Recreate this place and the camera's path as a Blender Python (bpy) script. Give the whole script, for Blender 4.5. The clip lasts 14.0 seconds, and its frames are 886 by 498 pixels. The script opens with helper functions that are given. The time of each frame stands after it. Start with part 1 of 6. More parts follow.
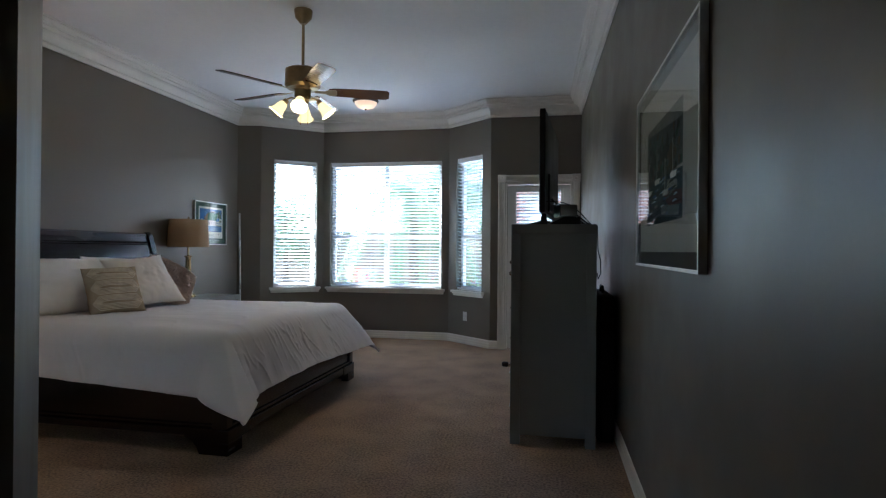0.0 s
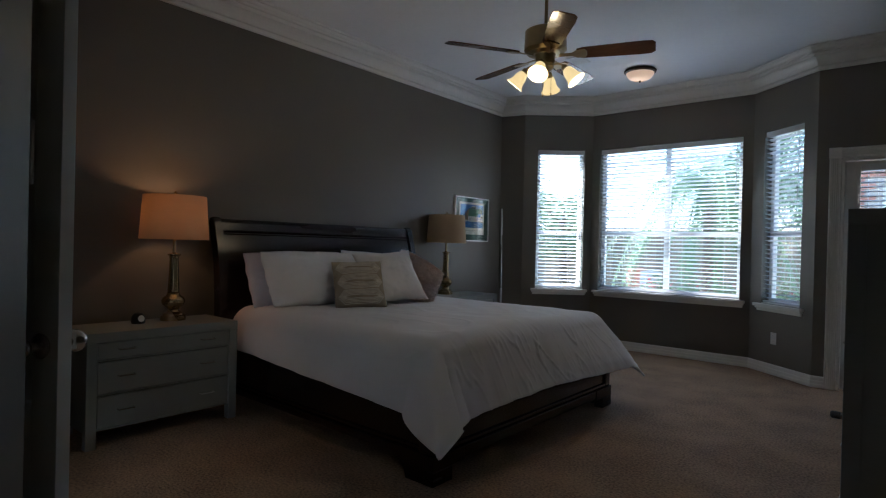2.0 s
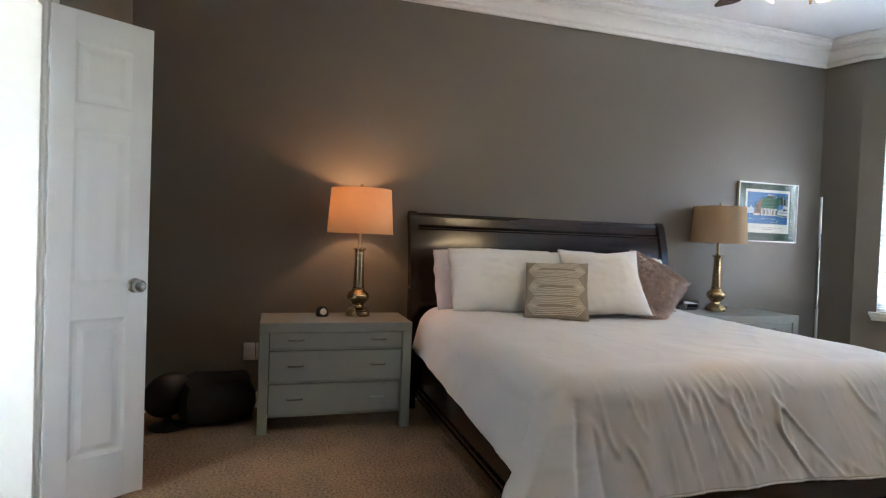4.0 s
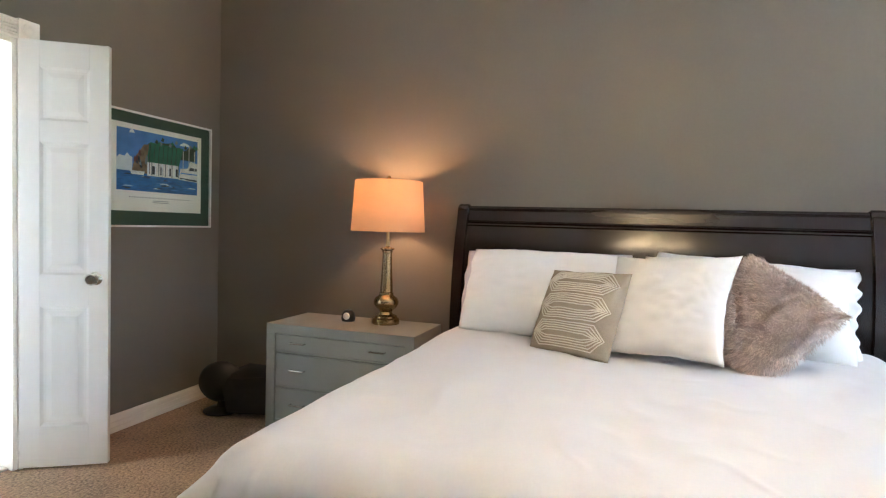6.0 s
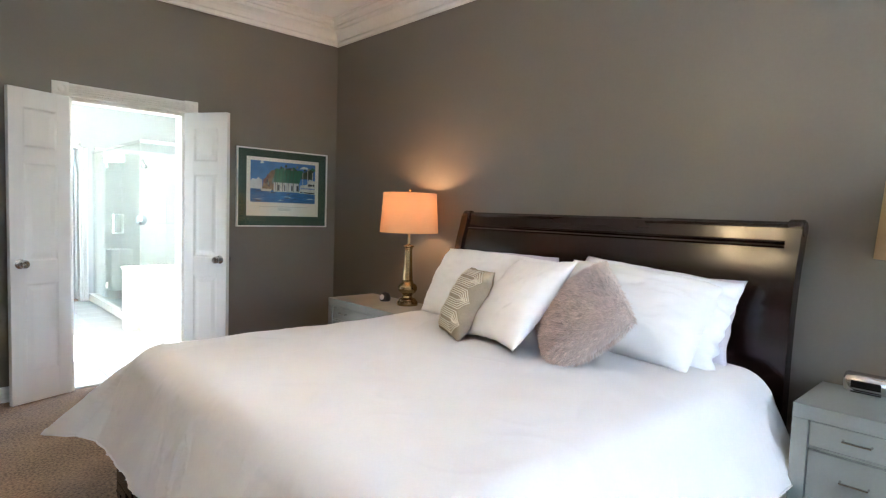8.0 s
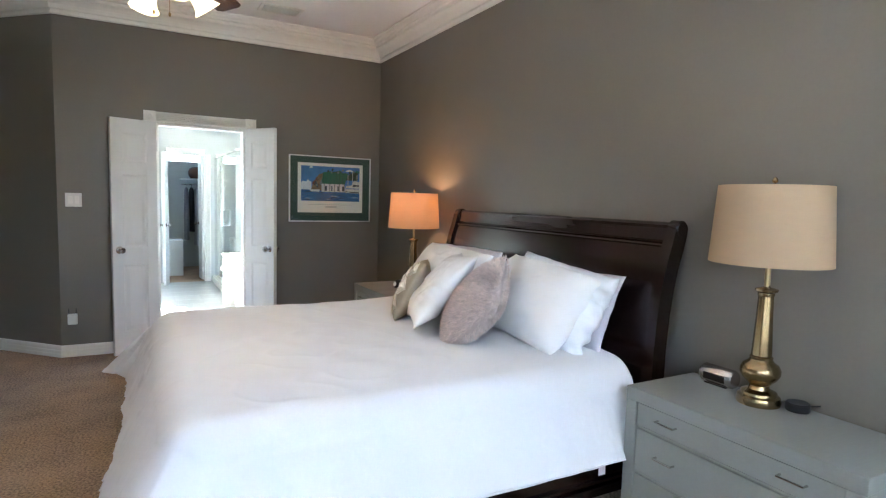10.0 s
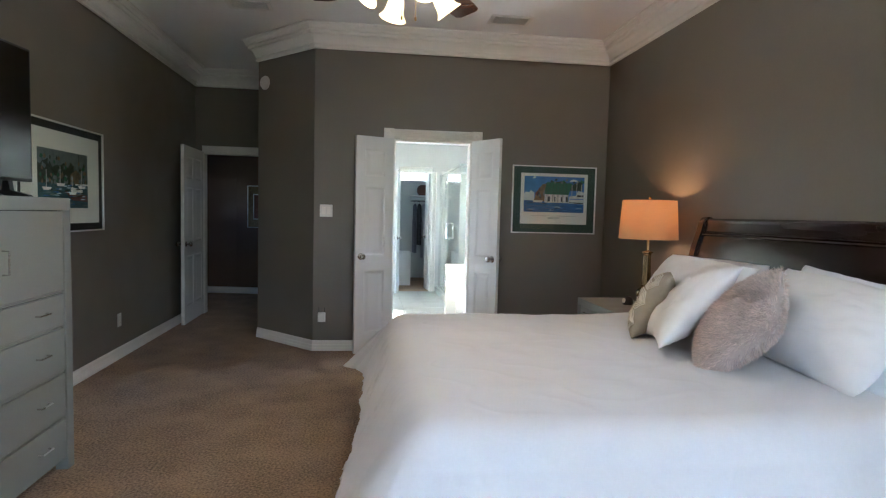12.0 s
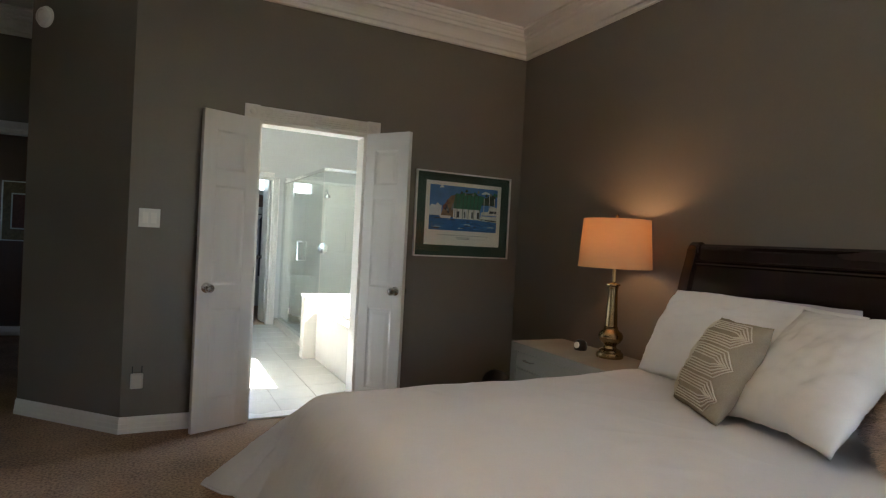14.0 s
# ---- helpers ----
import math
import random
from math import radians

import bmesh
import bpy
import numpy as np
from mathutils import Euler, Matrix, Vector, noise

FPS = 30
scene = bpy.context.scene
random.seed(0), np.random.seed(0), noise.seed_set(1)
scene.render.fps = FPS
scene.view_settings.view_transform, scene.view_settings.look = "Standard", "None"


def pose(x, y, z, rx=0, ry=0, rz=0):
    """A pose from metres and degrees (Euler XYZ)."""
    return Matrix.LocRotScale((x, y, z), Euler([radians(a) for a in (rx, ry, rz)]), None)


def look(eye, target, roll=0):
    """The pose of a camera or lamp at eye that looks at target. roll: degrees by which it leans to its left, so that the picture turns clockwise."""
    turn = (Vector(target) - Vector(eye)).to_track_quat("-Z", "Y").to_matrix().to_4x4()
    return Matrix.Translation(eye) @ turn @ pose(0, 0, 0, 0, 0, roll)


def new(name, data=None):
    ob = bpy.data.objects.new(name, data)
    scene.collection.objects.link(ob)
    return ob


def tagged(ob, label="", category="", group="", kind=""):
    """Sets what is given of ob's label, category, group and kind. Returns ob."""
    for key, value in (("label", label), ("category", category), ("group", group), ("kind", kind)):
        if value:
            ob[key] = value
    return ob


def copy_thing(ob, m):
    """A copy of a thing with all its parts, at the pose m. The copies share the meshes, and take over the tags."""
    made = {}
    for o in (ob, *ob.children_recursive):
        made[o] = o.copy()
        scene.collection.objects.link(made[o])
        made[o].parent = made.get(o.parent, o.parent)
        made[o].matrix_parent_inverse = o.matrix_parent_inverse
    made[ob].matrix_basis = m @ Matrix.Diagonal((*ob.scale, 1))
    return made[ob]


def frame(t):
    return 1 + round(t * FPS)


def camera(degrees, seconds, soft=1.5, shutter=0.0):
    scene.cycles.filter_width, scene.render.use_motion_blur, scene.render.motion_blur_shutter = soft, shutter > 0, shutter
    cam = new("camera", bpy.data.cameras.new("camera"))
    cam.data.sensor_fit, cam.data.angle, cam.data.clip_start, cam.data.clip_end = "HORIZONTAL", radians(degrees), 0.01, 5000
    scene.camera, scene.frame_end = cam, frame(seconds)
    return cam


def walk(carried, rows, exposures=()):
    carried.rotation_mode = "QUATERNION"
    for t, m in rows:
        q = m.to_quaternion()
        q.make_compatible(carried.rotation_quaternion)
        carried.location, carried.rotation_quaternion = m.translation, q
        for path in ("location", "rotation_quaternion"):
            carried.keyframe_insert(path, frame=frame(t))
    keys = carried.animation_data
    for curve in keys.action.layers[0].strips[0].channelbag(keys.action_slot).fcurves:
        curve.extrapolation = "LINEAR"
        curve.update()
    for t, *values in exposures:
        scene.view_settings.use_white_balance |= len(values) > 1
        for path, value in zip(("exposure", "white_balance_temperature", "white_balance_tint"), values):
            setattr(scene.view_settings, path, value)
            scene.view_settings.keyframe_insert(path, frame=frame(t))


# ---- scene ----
cam = camera(76.7, 14.0, 1.2)
PATH = [
    (0, (0.462, -0.154, 1.203), (0.089, 1.811, 1.209), 0.5),
    (0.5, (0.385, 0.169, 1.197), (-0.135, 2.1, 1.199), 0.6),
    (1, (0.336, 0.355, 1.2), (-0.362, 2.229, 1.197), 0.7),
    (1.5, (0.398, 0.588, 1.219), (-0.608, 2.316, 1.209), 1.0),
    (2, (0.42, 0.715, 1.193), (-0.864, 2.248, 1.18), 1.4),
    (2.5, (0.495, 0.932, 1.137), (-1.014, 2.244, 1.127), 1.8),
    (3, (0.49, 1.235, 1.124), (-1.169, 2.352, 1.113), 1.9),
    (3.5, (0.459, 1.585, 1.15), (-1.352, 2.432, 1.127), 2.0),
    (4, (0.306, 1.894, 1.191), (-1.608, 2.471, 1.146), 2.2),
    (4.2, (0.26, 2.027, 1.194), (-1.689, 2.473, 1.14), 2.3),
    (6.3, (-0.463, 4.075, 1.235), (-2.302, 3.295, 1.147), 2.0),
    (6.5, (-0.511, 4.274, 1.237), (-2.309, 3.402, 1.144), 2.3),
    (7, (-0.624, 4.75, 1.278), (-2.314, 3.685, 1.174), 2.1),
    (7.5, (-0.66, 5.266, 1.336), (-2.195, 3.988, 1.217), 2.0),
    (8, (-0.701, 5.592, 1.342), (-2.076, 4.145, 1.213), 1.9),
    (10.5, (-1.422, 6.722, 1.442), (-2.2, 4.887, 1.268), 1.4),
    (11, (-1.478, 6.702, 1.401), (-1.997, 4.777, 1.243), 1.2),
    (11.5, (-1.361, 6.614, 1.354), (-1.712, 4.65, 1.213), 1.2),
    (12, (-1.26, 6.415, 1.34), (-1.526, 4.437, 1.215), 1.4),
    (12.5, (-1.166, 6.169, 1.315), (-1.434, 4.19, 1.205), 1.6),
    (13, (-1.144, 5.804, 1.338), (-1.427, 3.826, 1.257), 1.9),
    (13.5, (-1.022, 5.382, 1.29), (-1.514, 3.444, 1.249), 2.4),
    (14, (-0.913, 4.947, 1.295), (-1.822, 3.166, 1.267), 3.0),
]
EXPOSURES = [(0.0, 3.60, 5250, 10), (1.0, 2.98, 5250, 10), (2.0, 2.72, 5250, 10), (3.0, 3.75, 5300, 10), (4.0, 4.83, 5560, 10), (6.5, 5.67, 5620, 10), (8.0, 5.45, 5550, 10),
             (10.5, 5.12, 5450, 10), (12.5, 4.52, 5650, 10), (13.3, 4.2, 5850, 10), (14.0, 4.15, 6050, 10)]
walk(cam, [(t, look(e, a, roll)) for t, e, a, roll in PATH], EXPOSURES)

# ---- light ----
SUN_EL, SUN_AZ = 40.0, 282.0   # degrees; azimuth clockwise from north (+y)
world = bpy.data.worlds.new("world")
scene.world = world
world.use_nodes = True
wn = world.node_tree.nodes
sky = wn.new("ShaderNodeTexSky")
sky.sky_type, sky.sun_disc = "NISHITA", False
sky.sun_elevation, sky.sun_rotation = radians(SUN_EL), radians(SUN_AZ)
world.node_tree.links.new(sky.outputs[0], wn["Background"].inputs[0])
wn["Background"].inputs[1].default_value = 0.15
sun = new("sun", bpy.data.lights.new("sun", "SUN"))
sun.data.energy, sun.data.angle, sun.data.color = 4.2, radians(0.5), (1.0, 0.95, 0.87)
az, el = radians(SUN_AZ), radians(SUN_EL)
sun_dir = Vector((math.sin(az) * math.cos(el), math.cos(az) * math.cos(el), math.sin(el)))
sun.matrix_world = look(sun_dir * 20, (0, 0, 0))


def point_lamp(name, at, watts, colour, size=0.03):
    ob = new(name, bpy.data.lights.new(name, "POINT"))
    ob.data.energy, ob.data.color, ob.data.shadow_soft_size = watts, colour, size
    ob.location = at
    return ob


WARM = (1.0, 0.72, 0.42)
BULB_W, BEDSIDE_W, DOME_W = 0.16, 0.34, 0.08

# ---- materials ----
def material(name, rgb, rough=0.6, metal=0.0, vary=0.08, grain=40.0, bump=0.0, bump_scale=None, wear=0.0, coat=0.0, sheen=0.0,
             stretch=(1, 1, 1), rand=0.0, emit=None, emit_w=0.0, spec=0.5, ridged=False, broad_share=1.0, island=0.0, contrast=1.0):
    m = bpy.data.materials.new(name)
    m.use_nodes = True
    nt = m.node_tree
    n, l = nt.nodes, nt.links
    b = n["Principled BSDF"]
    b.inputs["Roughness"].default_value, b.inputs["Metallic"].default_value = rough, metal
    b.inputs["Specular IOR Level"].default_value = spec
    b.inputs["Coat Weight"].default_value, b.inputs["Coat Roughness"].default_value = coat, 0.15
    b.inputs["Sheen Weight"].default_value = sheen
    tc, mp = n.new("ShaderNodeTexCoord"), n.new("ShaderNodeMapping")
    mp.inputs["Scale"].default_value = stretch
    l.new(tc.outputs["Object"], mp.inputs[0])
    fine, broad = n.new("ShaderNodeTexNoise"), n.new("ShaderNodeTexNoise")
    fine.inputs["Scale"].default_value, fine.inputs["Detail"].default_value = grain, 5
    broad.inputs["Scale"].default_value, broad.inputs["Detail"].default_value = max(grain / 22, 0.8), 3
    add, rng = n.new("ShaderNodeMath"), n.new("ShaderNodeMapRange")
    l.new(mp.outputs[0], fine.inputs[0]), l.new(mp.outputs[0], broad.inputs[0])
    add.operation = "MULTIPLY_ADD"
    add.inputs[1].default_value = broad_share
    off = n.new("ShaderNodeMath")
    off.inputs[1].default_value = 0.5 * (1 - broad_share)
    l.new(fine.outputs[0], off.inputs[0]), l.new(off.outputs[0], add.inputs[2]), l.new(broad.outputs[0], add.inputs[0])
    rng.inputs[1].default_value, rng.inputs[2].default_value = 1 - 0.4 / contrast, 1 + 0.4 / contrast
    rng.inputs[3].default_value, rng.inputs[4].default_value = 1 - vary, 1 + vary
    l.new(add.outputs[0], rng.inputs[0])
    mul = n.new("ShaderNodeVectorMath")
    mul.operation = "SCALE"
    mul.inputs[0].default_value = rgb
    if island:
        geo, r3, m3 = n.new("ShaderNodeNewGeometry"), n.new("ShaderNodeMapRange"), n.new("ShaderNodeMath")
        r3.inputs[3].default_value, r3.inputs[4].default_value = 1 - island, 1 + island
        m3.operation = "MULTIPLY"
        l.new(geo.outputs["Random Per Island"], r3.inputs[0])
        l.new(rng.outputs[0], m3.inputs[0]), l.new(r3.outputs[0], m3.inputs[1]), l.new(m3.outputs[0], mul.inputs[3])
    elif rand:
        info, r2, mm = n.new("ShaderNodeObjectInfo"), n.new("ShaderNodeMapRange"), n.new("ShaderNodeMath")
        r2.inputs[3].default_value, r2.inputs[4].default_value = 1 - rand, 1 + rand
        mm.operation = "MULTIPLY"
        l.new(info.outputs["Random"], r2.inputs[0])
        l.new(rng.outputs[0], mm.inputs[0]), l.new(r2.outputs[0], mm.inputs[1]), l.new(mm.outputs[0], mul.inputs[3])
    else:
        l.new(rng.outputs[0], mul.inputs[3])
    l.new(mul.outputs[0], b.inputs["Base Color"])
    rr = n.new("ShaderNodeMapRange")
    rr.inputs[1].default_value, rr.inputs[2].default_value = 0.3, 0.7
    rr.inputs[3].default_value, rr.inputs[4].default_value = max(rough - 0.07, 0.02), min(rough + 0.07, 1)
    l.new(broad.outputs[0], rr.inputs[0]), l.new(rr.outputs[0], b.inputs["Roughness"])
    if bump:
        bt, bp = n.new("ShaderNodeTexNoise"), n.new("ShaderNodeBump")
        bt.inputs["Scale"].default_value, bt.inputs["Detail"].default_value = bump_scale or grain, 4
        if ridged:
            bt.noise_type = "RIDGED_MULTIFRACTAL"
            bt.inputs["Distortion"].default_value = 0.6
        bp.inputs["Strength"].default_value, bp.inputs["Distance"].default_value = min(bump * 60, 1.0), bump
        l.new(mp.outputs[0], bt.inputs[0]), l.new(bt.outputs[0], bp.inputs["Height"]), l.new(bp.outputs[0], b.inputs["Normal"])
    if emit:
        b.inputs["Emission Color"].default_value, b.inputs["Emission Strength"].default_value = (*emit, 1), emit_w
    return m


def glass_mat(name, rgb=(0.97, 0.99, 0.98), rough=0.0, ior=0.035):
    """Thin window glass: mostly clear, with a mirror share that grows at grazing angles."""
    m = bpy.data.materials.new(name)
    m.use_nodes = True
    n, l = m.node_tree.nodes, m.node_tree.links
    n.remove(n["Principled BSDF"])
    tr = n.new("ShaderNodeBsdfTransparent")
    gl = n.new("ShaderNodeBsdfGlossy")
    mx = n.new("ShaderNodeMixShader")
    lw, pw, ma = n.new("ShaderNodeLayerWeight"), n.new("ShaderNodeMath"), n.new("ShaderNodeMath")
    tr.inputs[0].default_value = (*rgb, 1)
    gl.inputs["Roughness"].default_value = rough
    lw.inputs[0].default_value = 0.5
    pw.operation, ma.operation = "POWER", "MULTIPLY_ADD"
    pw.inputs[1].default_value, ma.inputs[1].default_value, ma.inputs[2].default_value = 5.0, 0.94, ior
    l.new(lw.outputs["Facing"], pw.inputs[0]), l.new(pw.outputs[0], ma.inputs[0])
    l.new(ma.outputs[0], mx.inputs[0]), l.new(tr.outputs[0], mx.inputs[1]), l.new(gl.outputs[0], mx.inputs[2])
    l.new(mx.outputs[0], n["Material Output"].inputs[0])
    return m


def shade_mat(name, rgb, through_share):
    """Woven lampshade cloth that lets part of the light through."""
    m = material(name, rgb, 0.85, vary=0.06, grain=300, bump=0.0006, bump_scale=500, stretch=(1, 1, 3))
    n, l = m.node_tree.nodes, m.node_tree.links
    tl, mx = n.new("ShaderNodeBsdfTranslucent"), n.new("ShaderNodeMixShader")
    tl.inputs[0].default_value = (*rgb, 1)
    mx.inputs[0].default_value = through_share
    l.new(n["Principled BSDF"].outputs[0], mx.inputs[1]), l.new(tl.outputs[0], mx.inputs[2])
    l.new(mx.outputs[0], n["Material Output"].inputs[0])
    return m


M_WALL = material("taupe_wall_paint", (0.175, 0.155, 0.124), 0.41, vary=0.035, grain=60, bump=0.0007, bump_scale=220, spec=0.42)
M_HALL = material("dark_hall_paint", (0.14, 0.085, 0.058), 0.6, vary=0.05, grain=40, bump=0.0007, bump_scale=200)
M_BATHWALL = material("pale_grey_bath_paint", (0.55, 0.55, 0.53), 0.6, vary=0.03, grain=40, bump=0.0005, bump_scale=200)
M_CEIL = material("white_ceiling_paint", (0.89, 0.88, 0.86), 0.8, vary=0.03, grain=30, bump=0.001, bump_scale=160)
M_TRIM = material("white_trim_paint", (0.83, 0.81, 0.76), 0.35, vary=0.03, grain=25)
M_DOOR = material("white_door_paint", (0.76, 0.75, 0.72), 0.38, vary=0.03, grain=18, bump=0.0003, bump_scale=90, stretch=(1, 1, 0.15))
M_CARPET = material("tan_carpet", (0.335, 0.222, 0.135), 0.95, vary=0.62, grain=75, bump=0.013, bump_scale=75, sheen=0.05, broad_share=0.4, contrast=1.6)
M_TILE = material("white_floor_tile", (0.72, 0.70, 0.65), 0.25, vary=0.05, grain=12, rand=0.04)
M_GROUT = material("grey_grout", (0.45, 0.43, 0.40), 0.9, vary=0.1, grain=60)
M_WTILE = material("cream_wall_tile", (0.78, 0.75, 0.68), 0.2, vary=0.04, grain=10, rand=0.03)
M_ESPRESSO = material("espresso_wood", (0.015, 0.0068, 0.0055), 0.21, vary=0.10, grain=24, stretch=(6, 1, 6), coat=0.15)
M_GREYWOOD = material("grey_painted_wood", (0.245, 0.250, 0.230), 0.42, vary=0.05, grain=30, bump=0.0003, bump_scale=80, stretch=(4, 0.6, 4))
# near-black colour that stands in for the shade between drawers
M_GAPSHADE = material("gap_shade", (0.02, 0.02, 0.02), 0.9)
M_LINEN = material("white_cotton", (0.82, 0.81, 0.80), 0.85, vary=0.025, grain=250, bump=0.003, bump_scale=14, sheen=0.2)
M_DUVET = material("white_duvet_cotton", (0.74, 0.73, 0.735), 0.85, vary=0.03, grain=120, bump=0.0035, bump_scale=9, sheen=0.2, ridged=True)
M_LINEN2 = material("cool_white_cotton", (0.80, 0.81, 0.84), 0.85, vary=0.03, grain=200, bump=0.003, bump_scale=18, sheen=0.2)
M_SHEET = material("lilac_grey_sheet", (0.60, 0.57, 0.62), 0.85, vary=0.05, grain=120, bump=0.002, bump_scale=30)
M_BEIGE = material("beige_woven_cotton", (0.38, 0.33, 0.25), 0.9, vary=0.18, grain=260, bump=0.0015, bump_scale=350)
M_STITCH = material("cream_stitching", (0.72, 0.68, 0.58), 0.85, vary=0.1, grain=200)
M_FUR = material("mauve_fur", (0.70, 0.58, 0.52), 0.8, vary=0.15, grain=30, sheen=0.5, island=0.3)
M_BRASS = material("antique_brass", (0.36, 0.27, 0.14), 0.28, 1.0, vary=0.2, grain=20)
M_NICKEL = material("satin_nickel", (0.55, 0.54, 0.52), 0.25, 1.0, vary=0.05, grain=40)
M_CHROME = material("chrome", (0.75, 0.75, 0.76), 0.1, 1.0, vary=0.03, grain=40)
M_BLACK = material("black_plastic", (0.012, 0.012, 0.013), 0.45, vary=0.15, grain=60)
M_SCREEN = material("black_screen", (0.006, 0.006, 0.007), 0.12, vary=0.1, grain=5)
M_BAG = material("black_nylon", (0.010, 0.010, 0.012), 0.75, vary=0.3, grain=50, bump=0.002, bump_scale=60)
M_WHITEPL = material("white_plastic", (0.75, 0.74, 0.70), 0.35, vary=0.03, grain=30)
M_GREEN = material("green_mat_board", (0.035, 0.075, 0.055), 0.8, vary=0.1, grain=80)
M_PAPER = material("cream_paper", (0.78, 0.76, 0.71), 0.85, vary=0.04, grain=60)
M_DARKMAT = material("dark_mat_board", (0.02, 0.02, 0.02), 0.8, vary=0.1, grain=80)
M_FRAME = material("brushed_silver_frame", (0.80, 0.80, 0.78), 0.55, 0.6, vary=0.05, grain=80)
M_SILVER = material("silver_frame", (0.62, 0.63, 0.62), 0.3, 1.0, vary=0.05, grain=30)
M_GLASS = glass_mat("window_glass")
M_PICGLASS = glass_mat("picture_glass")
M_SHOWERGLASS = glass_mat("shower_glass", (0.955, 0.98, 0.97))
M_SHADE = shade_mat("linen_shade", (0.60, 0.44, 0.27), 0.42)
M_SLAT = material("white_blind_slat", (0.82, 0.83, 0.84), 0.45, vary=0.04, grain=40)
M_WALNUT = material("walnut_blade", (0.11, 0.048, 0.022), 0.22, vary=0.3, grain=14, stretch=(1, 8, 8), coat=0.4)
M_BULBGLASS = material("lit_frosted_glass", (0.85, 0.74, 0.50), 0.4, vary=0.05, grain=20, emit=(1.0, 0.68, 0.27), emit_w=0.14)
M_BULB = material("lit_bulb", (0.9, 0.85, 0.7), 0.4, emit=(1.0, 0.80, 0.50), emit_w=0.9)
M_DOME = material("lit_alabaster_dome", (0.85, 0.7, 0.55), 0.4, vary=0.1, grain=12, emit=(1.0, 0.62, 0.36), emit_w=0.075)
M_BRONZE = material("dark_bronze", (0.06, 0.045, 0.035), 0.4, 1.0, vary=0.2, grain=30)

# ---- mesh helpers ----
def part(name, bm, mat, parent=None, label="", smooth=False):
    me = bpy.data.meshes.new(name)
    bmesh.ops.recalc_face_normals(bm, faces=bm.faces[:])
    if smooth:
        for f in bm.faces:
            f.smooth = True
        for e in bm.edges:
            e.smooth = len(e.link_faces) != 2 or e.calc_face_angle(0) < radians(38)
    bm.to_mesh(me)
    bm.free()
    if mat:
        me.materials.append(mat)
    ob = new(name, me)
    if parent is not None:
        ob.parent = parent
    if label:
        ob["label"] = label
    return ob


def thing(name, label, category, at=(0, 0, 0), turn=0.0, group=""):
    ob = new(name)
    ob.empty_display_size = 0.1
    ob.matrix_basis = pose(*at, 0, 0, turn)
    return tagged(ob, label, category, group)


def structure(ob, label):
    return tagged(ob, label, "", "", "structure")


def box(bm, lo, hi, bevel=0.0):
    lo, hi = Vector(lo), Vector(hi)
    made = bmesh.ops.create_cube(bm, size=1.0, matrix=Matrix.LocRotScale((lo + hi) / 2, None, hi - lo))
    if bevel:
        edges = list({e for v in made["verts"] for e in v.link_edges})
        bmesh.ops.bevel(bm, geom=edges, offset=bevel, segments=2, profile=0.6, affect="EDGES")
    return bm


def cube(lo, hi, bevel=0.0):
    return box(bmesh.new(), lo, hi, bevel)


def lathe(profile, steps=24, at=(0, 0, 0), axis=None, bm=None, flute=0.0, flutes=0):
    """A turned body from (radius, height) pairs."""
    bm = bm or bmesh.new()
    m = Matrix.Translation(at) @ (axis or Matrix.Identity(4))
    rings = []
    for r, z in profile:
        ring = []
        for k in range(steps):
            a = 2 * math.pi * k / steps
            rr = max(r, 0.0004)
            ring.append(bm.verts.new(m @ Vector((rr * math.cos(a), rr * math.sin(a), z))))
        rings.append(ring)
    for a, b in zip(rings, rings[1:]):
        for k in range(steps):
            bm.faces.new((a[k], a[(k + 1) % steps], b[(k + 1) % steps], b[k]))
    if profile[0][0] > 0.0005:
        bm.faces.new(rings[0][::-1])
    if profile[-1][0] > 0.0005:
        bm.faces.new(rings[-1])
    return bm


def tube(points, r, steps=8, bm=None):
    bm = bm or bmesh.new()
    pts = [Vector(p) for p in points]
    rings, up = [], None
    for i, p in enumerate(pts):
        d = (pts[min(i + 1, len(pts) - 1)] - pts[max(i - 1, 0)]).normalized()
        up = (up or (Vector((0, 0, 1)) if abs(d.z) < 0.9 else Vector((1, 0, 0))))
        s = d.cross(up).normalized()
        up = s.cross(d).normalized()
        rings.append([bm.verts.new(p + r * (math.cos(2 * math.pi * k / steps) * s + math.sin(2 * math.pi * k / steps) * up)) for k in range(steps)])
    for a, b in zip(rings, rings[1:]):
        for k in range(steps):
            bm.faces.new((a[k], a[(k + 1) % steps], b[(k + 1) % steps], b[k]))
    bm.faces.new(rings[0][::-1])
    bm.faces.new(rings[-1])
    return bm


def prism(outline, lo, hi, axis="y"):
    """A closed outline of pairs, drawn out along an axis from lo to hi."""
    bm = bmesh.new()
    put = {"x": lambda p, t: (t, p[0], p[1]), "y": lambda p, t: (p[0], t, p[1]), "z": lambda p, t: (p[0], p[1], t)}[axis]
    a = [bm.verts.new(put(p, lo)) for p in outline]
    b = [bm.verts.new(put(p, hi)) for p in outline]
    n = len(outline)
    for k in range(n):
        bm.faces.new((a[k], a[(k + 1) % n], b[(k + 1) % n], b[k]))
    bm.faces.new(a[::-1])
    bm.faces.new(b)
    return bm


